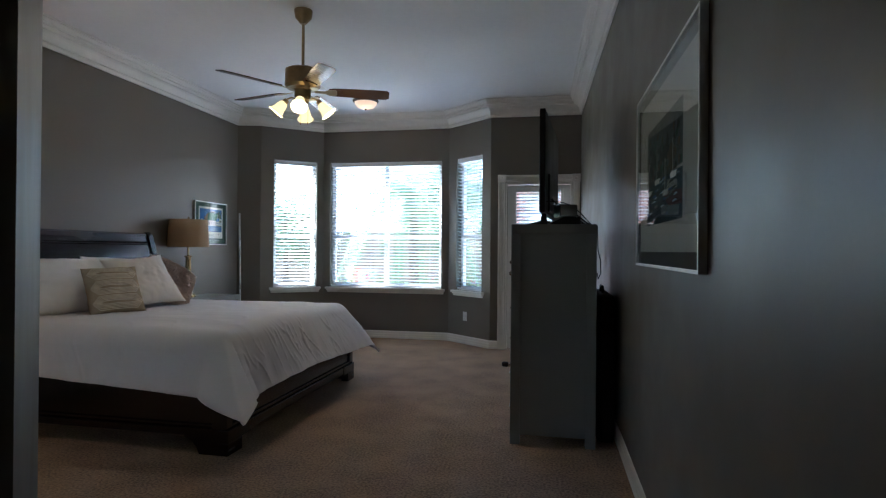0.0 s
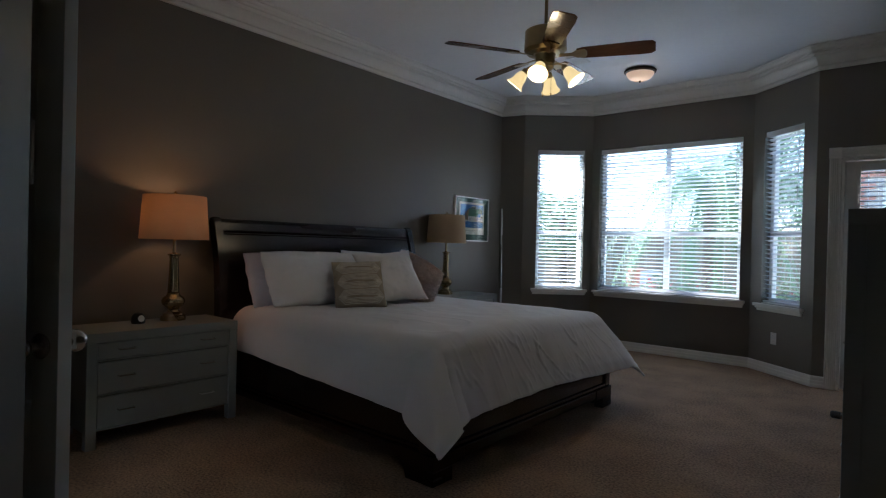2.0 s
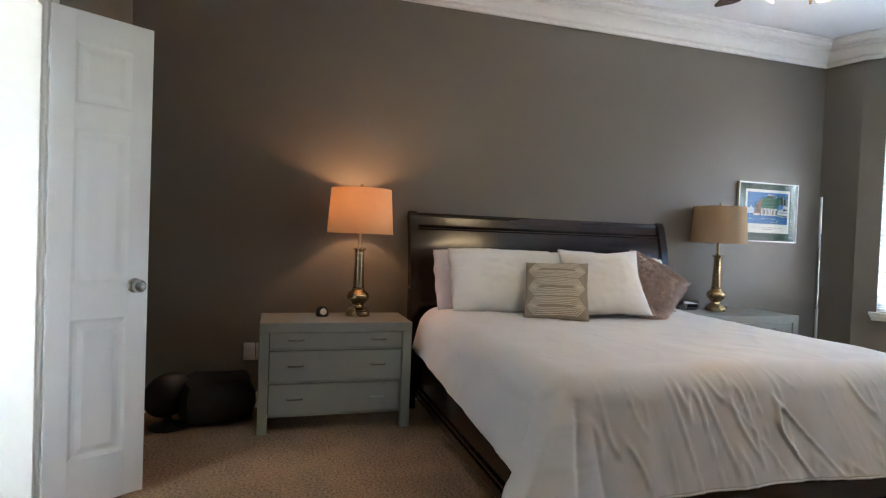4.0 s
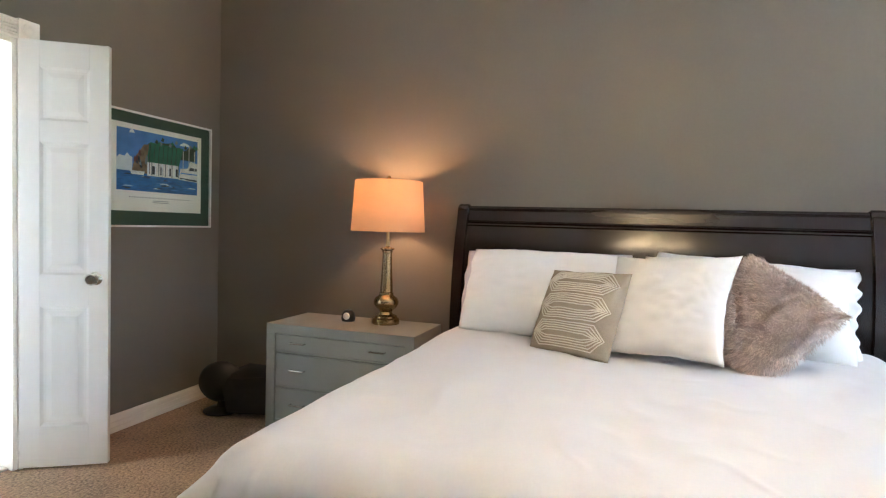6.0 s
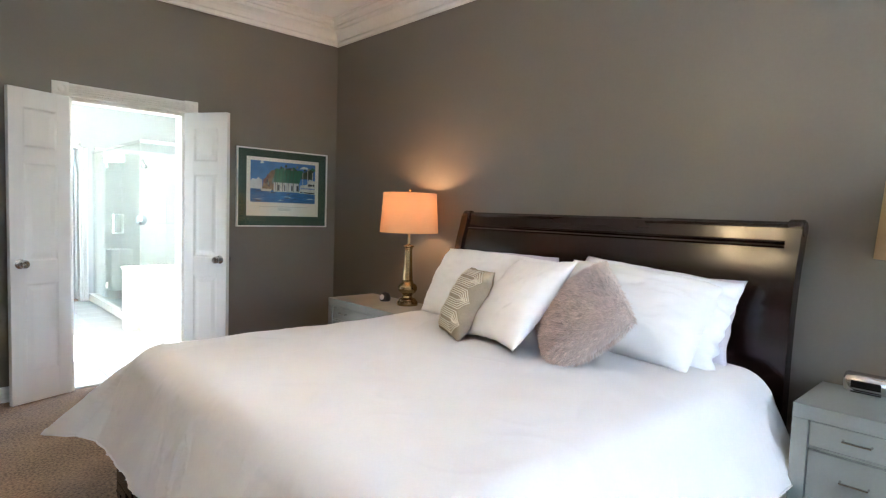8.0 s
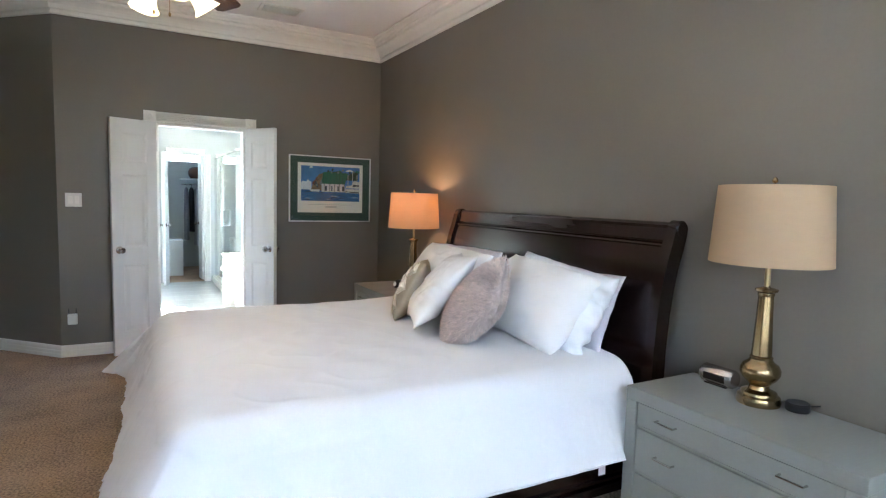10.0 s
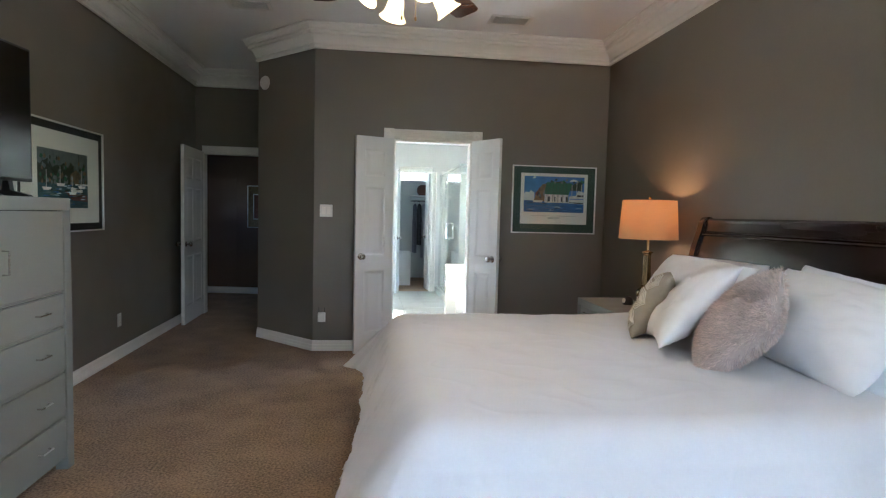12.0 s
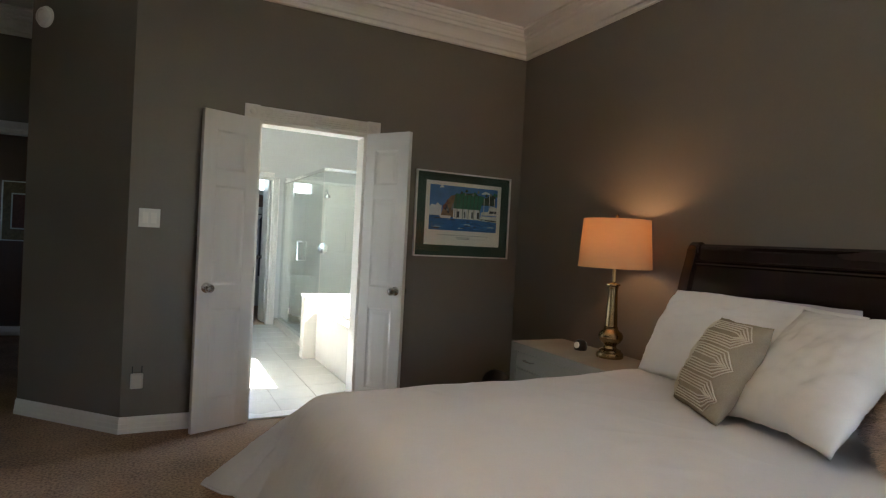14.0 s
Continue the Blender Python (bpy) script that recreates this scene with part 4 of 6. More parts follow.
dome = thing("ceiling_light", "small flush ceiling light with a lit alabaster bowl and bronze rim", "ceiling light", (-1.772, 6.43, H))
part("rim", lathe([(0, -0.001), (0.150, -0.001), (0.160, -0.012), (0.156, -0.026), (0.142, -0.034), (0.130, -0.036)], 40), M_BRONZE, dome, "", True)
part("bowl", lathe([(0.138, -0.034), (0.130, -0.060), (0.104, -0.088), (0.060, -0.106), (0.0, -0.112)], 36), M_DOME, dome, "", True)
part("finial", lathe([(0.010, -0.108), (0.012, -0.118), (0.006, -0.128), (0, -0.131)], 12), M_BRONZE, dome, "", True)
point_lamp("ceiling_bowl_light", (-1.772, 6.43, H - 0.20), DOME_W, WARM, 0.08)


# ---- bathroom ----
BX0, BX1, BY0, BY1 = -3.75, -1.05, -3.10, YS - T - 0.012
CL0, CL1 = -2.33, -1.77
wall("wall_bath_west", (BX0, BY1), (BX0, BY0), holes=[(0.15, 1.60, 1.00, 2.45)], ext=(0, T), mat=M_BATHWALL, label="pale grey bathroom wall with a window")
wall("wall_bath_south", (BX0, BY0), (BX1, BY0), holes=[(CL0 - BX0, CL1 - BX0, -0.01, DOOR_H)], z0=-0.01, mat=M_BATHWALL, label="pale grey bathroom wall with the closet doorway")
wall("wall_bath_east", (BX1, BY0), (BX1, BY1), ext=(T, 0), thick=0.1, mat=M_BATHWALL, label="pale grey bathroom wall")
wall("wall_bath_north", (BX1, BY1), (BX0, BY1), holes=[(BX1 - BATH_L, BX1 - BATH_R, -0.01, DOOR_H)], z0=-0.01, thick=0.010, mat=M_BATHWALL, label="pale grey bathroom wall lining")
structure(part("ceiling_bath", cube((BX0 - 0.14, -5.4, H), (BX1 + 0.1, YS - T, H + 0.1)), M_CEIL), "white bathroom ceiling")
casing("door_frame_closet", (CL0, BY0), (1, 0), (0, 1), CL1 - CL0, DOOR_H, w=0.075, rosettes=False, label="white closet door casing")
panel_door("door_closet_east", "white closet door leaf standing open into the bathroom", (CL1 - 0.004, BY0 + 0.02), 78, 0.31, 1)
panel_door("door_closet_west", "white closet door leaf pushed open into the closet", (CL0 + 0.026, BY0 - T - 0.02), -86, 0.31, 1)
structure(part("baseboard", sweep([(CL0 - 0.08, BY0), (BX0 + 1.25, BY0)][::-1], BASE), M_TRIM), "white bathroom baseboard")

wb = thing("window_4", "bathroom window over the tub", "window")
wb["kind"] = "structure"
bm = bmesh.new()
wy0, wy1 = BY1 - 1.60, BY1 - 0.15
for y0, y1, z0, z1 in ((wy0, wy0 + 0.05, 1.00, 2.45), (wy1 - 0.05, wy1, 1.00, 2.45), (wy0 + 0.05, wy1 - 0.05, 1.00, 1.05), (wy0 + 0.05, wy1 - 0.05, 2.40, 2.45)):
    box(bm, (BX0 - 0.10, y0, z0), (BX0 - 0.05, y1, z1), 0.003)
part("window_frame", bm, M_TRIM, wb)
part("pane", cube((BX0 - 0.077, wy0 + 0.05, 1.05), (BX0 - 0.073, wy1 - 0.05, 2.40)), M_GLASS, wb).visible_shadow = False

# tub deck, pony wall and shower
PONY_Y0, PONY_Y1, CURB_X = -0.95, -0.81, -2.46
tub = thing("bathtub", "white drop-in bathtub in a cream tiled deck", "bathtub")
part("deck_front", cube((-2.50, PONY_Y1 + 0.001, 0.006), (-2.42, BY1 - 0.002, 0.50), 0.004), M_WTILE, tub)
bm = bmesh.new()
ty0, ty1, tx0, tx1 = PONY_Y1 + 0.001, BY1 - 0.002, BX0 + 0.002, -2.50
box(bm, (tx0, ty0, 0.46), (tx0 + 0.16, ty1, 0.50)), box(bm, (tx1 - 0.10, ty0, 0.46), (tx1, ty1, 0.50))
box(bm, (tx0 + 0.16, ty0, 0.46), (tx1 - 0.10, ty0 + 0.14, 0.50)), box(bm, (tx0 + 0.16, ty1 - 0.14, 0.46), (tx1 - 0.10, ty1, 0.50))
part("deck", bm, M_WTILE, tub)
bm = bmesh.new()
cx, cy, ax, ay = (tx0 + tx1) / 2 + 0.03, (ty0 + ty1) / 2, 0.52, 0.74
rings = []
for k, z in ((1.04, 0.502), (1.04, 0.525), (0.94, 0.525), (0.86, 0.40), (0.70, 0.14), (0.40, 0.10), (0.02, 0.10)):
    rings.append([bm.verts.new((cx + ax * k * math.copysign(abs(math.cos(a)) ** 0.6, math.cos(a)), cy + ay * k * math.copysign(abs(math.sin(a)) ** 0.6, math.sin(a)), z)) for a in [2 * math.pi * i / 40 for i in range(40)]])
for r, q in zip(rings, rings[1:]):
    for i in range(40):
        bm.faces.new((r[i], r[(i + 1) % 40], q[(i + 1) % 40], q[i]))
part("basin", bm, M_WHITEPL, tub, "white glossy basin", True)
bm = tube([(cx, ty0 + 0.06, 0.50), (cx, ty0 + 0.06, 0.62), (cx, ty0 + 0.12, 0.66), (cx, ty0 + 0.22, 0.63)], 0.014, 10)
part("spout", bm, M_CHROME, tub, "chrome spout", True)

sh = thing("shower", "glass shower enclosure with cream tiled walls and chrome fittings", "shower")
part("half_wall", cube((BX0 + 0.002, PONY_Y0, 0.006), (-2.29, PONY_Y1, 0.645), 0.004), M_WTILE, sh)
part("half_wall_cap", cube((BX0 + 0.002, PONY_Y0 - 0.01, 0.646), (-2.28, PONY_Y1 + 0.01, 0.667), 0.004), M_WHITEPL, sh)
part("curb", cube((CURB_X - 0.06, BY0 + 0.002, 0.006), (CURB_X + 0.05, PONY_Y0 - 0.001, 0.10), 0.005), M_WTILE, sh)
part("back_wall", cube((BX0 + 0.002, BY0 + 0.002, 0.006), (CURB_X - 0.02, BY0 + 0.022, 2.02)), M_WTILE, sh)
part("side_wall", cube((BX0 + 0.002, BY0 + 0.023, 0.006), (BX0 + 0.020, PONY_Y0 - 0.001, 2.02)), M_WTILE, sh)
part("tile_cap", cube((BX0 + 0.002, BY0 + 0.002, 2.021), (CURB_X - 0.02, BY0 + 0.035, 2.06), 0.006), M_WHITEPL, sh)
gm = []
for y0, y1 in ((BY0 + 0.03, -2.36), (-2.35, -1.66), (-1.65, PONY_Y0 - 0.012)):
    g = part("glass_panel", cube((CURB_X - 0.005, y0, 0.108), (CURB_X + 0.005, y1, 1.97)), M_SHOWERGLASS, sh, "clear greenish glass panel")
    g.visible_shadow = False
g = part("glass_panel", cube((BX0 + 0.03, PONY_Y0 + 0.05, 0.669), (CURB_X, PONY_Y0 + 0.06, 1.97)), M_SHOWERGLASS, sh, "clear greenish glass panel")
g.visible_shadow = False
bm = cube((CURB_X - 0.015, BY0 + 0.03, 1.971), (CURB_X + 0.015, PONY_Y0 + 0.07, 2.0))
box(bm, (BX0 + 0.03, PONY_Y0 + 0.040, 1.971), (CURB_X - 0.016, PONY_Y0 + 0.070, 2.0))
part("header", bm, M_CHROME, sh)
hx = CURB_X + 0.006
part("handle", tube([(hx, -1.80, 0.98), (hx + 0.05, -1.80, 0.98), (hx + 0.05, -1.80, 1.20), (hx, -1.80, 1.20)], 0.011, 10), M_CHROME, sh, "chrome loop handle", True)
for z in (0.30, 1.80):
    part("glass_hinge", cube((CURB_X - 0.012, -2.39, z - 0.04), (CURB_X + 0.012, -2.32, z + 0.04), 0.003), M_CHROME, sh)
bm = tube([(-3.05, BY0 + 0.02, 1.92), (-3.05, BY0 + 0.10, 1.94), (-3.05, BY0 + 0.17, 1.88)], 0.010, 10)
lathe([(0.012, 0), (0.045, 0.03), (0.048, 0.045), (0, 0.046)], 20, (-3.05, BY0 + 0.17, 1.88), Matrix.Rotation(radians(150), 4, "X"), bm)
part("shower_head", bm, M_CHROME, sh, "", True)
bm = lathe([(0, 0), (0.075, 0), (0.075, 0.008), (0.025, 0.014), (0.022, 0.05), (0, 0.052)], 24, (-3.05, BY0 + 0.022, 1.10), Matrix.Rotation(radians(-90), 4, "X"))
part("valve", bm, M_CHROME, sh, "round chrome shower valve", True)
part("niche", cube((-3.5, BY0 + 0.018, 1.05), (-3.25, BY0 + 0.026, 1.35)), M_GROUT, sh)


def plate(name, label, at, turn, kind="outlet", w=0.072, h=0.116):
    """A wall plate; the local -y side looks into the room."""
    p = thing(name, label, kind, at, turn)
    part("plate", cube((-w / 2, -0.006, -h / 2), (w / 2, -0.0005, h / 2), 0.002), M_WHITEPL, p)
    if kind == "outlet":
        for z in (-0.026, 0.026):
            s = lathe([(0, 0), (0.016, 0), (0.016, 0.0025), (0, 0.0026)], 16, (0, -0.006, z), Matrix.Rotation(radians(90), 4, "X"))
            part("socket", s, M_TRIM, p)
            part("slot", box(cube((-0.007, -0.0092, z - 0.004), (-0.005, -0.0087, z + 0.006)), (0.005, -0.0092, z - 0.004), (0.007, -0.0087, z + 0.006)), M_BLACK, p)
    else:
        n = round(w / 0.055)
        for k in range(n):
            x = (k - (n - 1) / 2) * 0.046
            part("rocker", cube((x - 0.016, -0.010, -0.033), (x + 0.016, -0.006, 0.033), 0.002), M_TRIM, p)
    return p


plate("light_switch", "white double light switch plate on the bathroom wall", (-2.62 + 0.10, BY0 + 0.0, 1.22), 180, "light switch")

# closet
wall("wall_closet_south", (-3.0, -5.2), (-1.3, -5.2), holes=[(0.25, 1.45, 2.02, 2.42)], mat=M_BATHWALL, label="closet wall with a high transom window")
wall("wall_closet_west", (-3.0, BY0 - T), (-3.0, -5.2), ext=(0, T), mat=M_BATHWALL, label="closet side wall")
wall("wall_closet_east", (-1.3, -5.2), (-1.3, BY0 - T), ext=(T, 0), mat=M_BATHWALL, label="closet side wall")
part("closet_shelf", cube((-2.98, -4.75, 1.66), (-2.06, -4.35, 1.685), 0.003), M_TRIM)
tagged(bpy.data.objects["closet_shelf"], "white closet shelf above a hanging rail", "shelf")
rail = part("closet_rail", tube([(-2.99, -4.55, 1.58), (-2.08, -4.55, 1.58)], 0.014, 10), M_CHROME)
tagged(rail, "chrome closet hanging rail", "rail")
bk = part("basket", lathe([(0, 0), (0.10, 0), (0.135, 0.06), (0.14, 0.12), (0.115, 0.18), (0.07, 0.205), (0, 0.21)], 24, (-2.33, -4.52, 1.686)), material("brown_wicker", (0.10, 0.045, 0.025), 0.8, vary=0.3, grain=60, bump=0.004, bump_scale=70), None, "", True)
tagged(bk, "round brown wicker basket on the closet shelf", "basket")
CLOTH = [material("charcoal_cloth", (0.03, 0.03, 0.035), 0.9, vary=0.2), material("grey_cloth", (0.20, 0.20, 0.23), 0.9, vary=0.15), material("navy_cloth", (0.02, 0.025, 0.05), 0.9, vary=0.2),
         material("pale_cloth", (0.42, 0.42, 0.46), 0.9, vary=0.1)]
for k in range(7):
    x = -2.16 - k * 0.085
    bm = bmesh.new()
    rows = []
    drop = (0.95, 0.80, 1.05)[k % 3]
    for z, w, t in ((0, 0.04, 0.015), (-0.04, 0.16, 0.03), (-0.10, 0.21, 0.035), (-0.45, 0.19, 0.04), (-drop, 0.20, 0.035)):
        ring = []
        for i in range(20):
            a = 2 * math.pi * i / 20
            ring.append(bm.verts.new((t * math.cos(a) + 0.012 * math.sin(5 * a + k) * (z < -0.2), w * math.sin(a), z)))
        rows.append(ring)
    for r, q in zip(rows, rows[1:]):
        for i in range(20):
            bm.faces.new((r[i], r[(i + 1) % 20], q[(i + 1) % 20], q[i]))
    bm.faces.new(rows[0]), bm.faces.new(rows[-1])
    tube([(0, 0, -0.005), (0, 0, 0.03), (0, 0.012, 0.042)], 0.003, 6, bm)
    g = part("hanging_garment", bm, CLOTH[(k * 3 + 1) % 4], None, "", True)
    g.matrix_basis = pose(x, -4.55, 1.525, 0, 0, 4 * math.sin(k))
    tagged(g, "dark garment hanging in the closet", "clothing", "clothes in the closet")
part("storage_box", cube((-2.05, -4.3, 0.0), (-1.75, -3.9, 0.62), 0.01), M_WHITEPL)
tagged(bpy.data.objects["storage_box"], "white storage cabinet on the closet floor", "cabinet")

# ---- hall beyond the entry ----
HALL = [(-0.62, NY - T), (-0.62, -2.55), (-0.05, -2.62), (0.45, -2.73), (0.80, -2.80), (1.30, -2.86), (1.75, -2.86), (1.75, NY - T)]
bm = bmesh.new()
lo = [bm.verts.new((*p, 0)) for p in HALL]
hi = [bm.verts.new((*p, H)) for p in HALL]
for k in range(len(HALL) - 2):
    bm.faces.new((lo[k], lo[k + 1], hi[k + 1], hi[k]))
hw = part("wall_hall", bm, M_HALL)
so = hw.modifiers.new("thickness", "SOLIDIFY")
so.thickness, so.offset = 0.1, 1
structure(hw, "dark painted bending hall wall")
# the hole is added out of view to brighten the hall with daylight
wall("wall_hall_east", HALL[6], HALL[7], holes=[(0.90, 1.15, 1.4, 1.9)], mat=M_HALL, label="dark painted hall wall with an unseen opening added to let daylight in")
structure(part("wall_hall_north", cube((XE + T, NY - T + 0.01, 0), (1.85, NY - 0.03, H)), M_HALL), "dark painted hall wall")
structure(part("ceiling_hall", cube((-0.8, -3.6, H), (1.9, NY - 0.17, H + 0.1)), M_CEIL), "white hall ceiling")
structure(part("baseboard", sweep(HALL[1:7], BASE), M_TRIM), "white baseboard along the hall wall")


# ---- pictures ----
def paint(name, rgb, vary=0.25, grain=25, stretch=(1, 1, 1)):
    return material(name, rgb, 0.85, vary=vary, grain=grain, stretch=stretch)


P_SKY, P_CLOUD = paint("print_blue_sky", (0.07, 0.20, 0.50), 0.4, 10), paint("print_cloud", (0.60, 0.66, 0.70), 0.15, 20)
P_SEA, P_WAVE = paint("print_blue_sea", (0.03, 0.12, 0.32), 0.6, 26, (1, 1, 4)), paint("print_wave", (0.40, 0.52, 0.62), 0.3, 30)
P_ROOF, P_STONE = paint("print_green_roof", (0.025, 0.14, 0.08), 0.35, 20), paint("print_brown_stone", (0.20, 0.14, 0.08), 0.6, 30)
P_WHITE, P_DARK = paint("print_white_hull", (0.62, 0.62, 0.58), 0.3, 30), paint("print_dark", (0.04, 0.05, 0.06), 0.5, 30)
P_TREE, P_TEAL = paint("print_tree_green", (0.035, 0.06, 0.04), 0.7, 30), paint("print_teal_water", (0.04, 0.11, 0.14), 0.6, 25, (1, 1, 4))
P_HAZE, P_RED = paint("print_grey_haze", (0.16, 0.20, 0.20), 0.4, 18), paint("print_red_hull", (0.14, 0.06, 0.05), 0.4, 30)


def framed(label, at, turn, w, h, mat_w, mat_m, window, art, group="framed prints", inner=True):
    """A framed print; local x across, z up from its centre, -y looks into the room. window: the print's box, art: (name, material, outline)."""
    f = thing("framed_print", label, "picture", at, turn, group)
    b, d = 0.011, 0.026
    bm = bmesh.new()
    for x0, x1, z0, z1 in ((-w / 2, -w / 2 + b, -h / 2, h / 2), (w / 2 - b, w / 2, -h / 2, h / 2), (-w / 2 + b, w / 2 - b, -h / 2, -h / 2 + b), (-w / 2 + b, w / 2 - b, h / 2 - b, h / 2)):
        box(bm, (x0, -d, z0), (x1, -0.001, z1), 0.0015)
    part("frame", bm, M_FRAME, f, "thin silver metal frame")
    part("mat_board", cube((-w / 2 + b, -0.012, -h / 2 + b), (w / 2 - b, -0.004, h / 2 - b)), mat_m, f)
    x0, x1, z0, z1 = mat_w
    part("paper", cube((x0, -0.0135, z0), (x1, -0.0125, z1)), M_PAPER, f)
    for k, (name, m, line) in enumerate(art):
        part(name, prism(line, -0.0138 - 0.00006 * k - 0.0003, -0.0138 - 0.00006 * k, "y"), m, f)
    part("glass", cube((-w / 2 + b, -d + 0.004, -h / 2 + b), (w / 2 - b, -d + 0.006, h / 2 - b)), M_PICGLASS, f).visible_shadow = False
    return f


def rect(x0, x1, z0, z1):
    return [(x0, z0), (x1, z0), (x1, z1), (x0, z1)]


def ragged(x0, x1, z, top, n, seed):
    """An outline with an uneven upper edge."""
    r = random.Random(seed)
    return [(x0, z), (x1, z)] + [(x1 - (x1 - x0) * k / n, z + (top - z) * (0.55 + 0.45 * r.random())) for k in range(n + 1)]


def harbour(x0, x1, z0, z1, s=0):
    """A boathouse with a green roof on blue water."""
    X, Z = lambda u: x0 + (x1 - x0) * u, lambda v: z0 + (z1 - z0) * v
    P = lambda *pts: [(X(u), Z(v)) for u, v in pts]
    out = [("sky", P_SKY, rect(x0, x1, Z(0.25), z1)), ("cloud", P_CLOUD, ragged(X(0), X(0.17), Z(0.32), Z(0.62), 6, s + 1)),
           ("water", P_SEA, rect(x0, x1, z0, Z(0.32))), ("trees", P_TREE, ragged(X(0.35), X(0.97), Z(0.62), Z(0.92), 14, s + 2)),
           ("stone_gable", P_STONE, P((0.16, 0.30), (0.34, 0.30), (0.36, 0.80), (0.30, 0.78), (0.20, 0.55))),
           ("wall", P_WHITE, rect(X(0.34), X(0.74), Z(0.27), Z(0.52))), ("roof", P_ROOF, P((0.33, 0.50), (0.74, 0.50), (0.80, 0.82), (0.37, 0.84)))]
    for k, u in enumerate((0.40, 0.50, 0.60, 0.69)):
        out.append(("opening", P_DARK, rect(X(u), X(u + 0.035), Z(0.30), Z(0.44))))
    out += [("boat", P_WHITE, P((0.74, 0.26), (1.0, 0.24), (1.0, 0.58), (0.90, 0.62), (0.86, 0.48), (0.76, 0.46))), ("boat_window", P_DARK, P((0.88, 0.44), (0.99, 0.45), (0.99, 0.50), (0.89, 0.50))),
            ("boat", P_WHITE, P((0.16, 0.27), (0.30, 0.27), (0.31, 0.33), (0.14, 0.33)))]
    r = random.Random(s + 5)
    for k in range(5):
        u, v, l = r.random() * 0.85, 0.72 + 0.22 * r.random(), 0.06 + 0.10 * r.random()
        out.insert(1, ("cloud", P_CLOUD, P((u, v), (u + l, v + 0.01), (u + l * 0.8, v + 0.05), (u + l * 0.4, v + 0.07), (u + l * 0.1, v + 0.03))))
    for k in range(9):
        u, v = 0.17 + 0.16 * r.random(), 0.36 + 0.30 * r.random() * (0.4 + k / 15)
        out.append(("rock_shade", (P_DARK, P_HAZE, P_RED)[k % 3], P((u, v), (u + 0.03, v - 0.02), (u + 0.025, v + 0.07), (u + 0.008, v + 0.09))))
    for k in range(7):
        u = 0.36 + 0.055 * k
        out.append(("roof_seam", P_TREE, P((u, 0.51), (u + 0.006, 0.51), (u + 0.02, 0.82), (u + 0.013, 0.82))))
    for k in range(12):
        u, v = 0.40 + 0.56 * r.random(), 0.80 + 0.10 * r.random()
        out.append(("foliage", (P_ROOF, P_TREE, P_HAZE)[k % 3], P((u, v), (u + 0.03, v - 0.02), (u + 0.045, v + 0.03), (u + 0.02, v + 0.06))))
    for k in range(10):
        u = 0.345 + 0.042 * k
        out.append(("plank", P_HAZE if k % 2 else P_CLOUD, rect(X(u), X(u + 0.012), Z(0.28), Z(0.50))))
    for u, v0, v1 in ((0.79, 0.40, 0.78), (0.87, 0.45, 0.88), (0.95, 0.45, 0.80), (0.36, 0.30, 0.60)):
        out.append(("mast", P_WHITE if u > 0.5 else P_DARK, rect(X(u), X(u + 0.007), Z(v0), Z(v1))))
    out += [("rail", P_SKY, rect(X(0.76), X(0.99), Z(0.37), Z(0.39))), ("hull_stripe", P_DARK, P((0.75, 0.27), (0.99, 0.25), (0.99, 0.28), (0.75, 0.30)))]
    for k in range(24):
        u, v, l = r.random() * 0.86, 0.02 + 0.26 * r.random(), 0.04 + 0.10 * r.random()
        out.append(("wave", (P_WAVE, P_SKY, P_DARK)[k % 3], P((u, v), (u + l, v + 0.004), (u + l * 0.8, v + 0.016), (u + l * 0.3, v + 0.020))))
    return out


def caption(x0, x1, z, rows=2):
    """Unreadable lettering as small bars."""
    out, r = [], random.Random(4)
    x = x0
    while x < x1:
        l = 0.010 + 0.012 * r.random()
        out.append(("lettering", P_DARK, rect(x, x + l * 0.5, z, z + 0.006)))
        x += l + 0.006
    for k in range(rows):
        out.append(("lettering", P_HAZE, rect((x0 + x1) / 2 - 0.06, (x0 + x1) / 2 + 0.06, z - 0.016 - 0.010 * k, z - 0.012 - 0.010 * k)))
    return out


# boathouse print on the south wall, looking north
W1, H1 = 0.858, 0.667
framed("boathouse print in a green mat and thin silver frame", (-3.086, YS, 1.505), 180, W1, H1, (-0.342, 0.342, -0.240, 0.260), M_GREEN, None,
       harbour(-0.308, 0.308, -0.122, 0.230, 10) + caption(-0.228, 0.228, -0.162))
framed("blue harbour print in a dark green mat and silver frame", (XW, 6.045, 1.510), 90, 0.66, 0.52, (-0.245, 0.245, -0.18, 0.20), M_GREEN, None,
       harbour(-0.225, 0.225, -0.10, 0.175, 30) + caption(-0.16, 0.16, -0.135, 1))


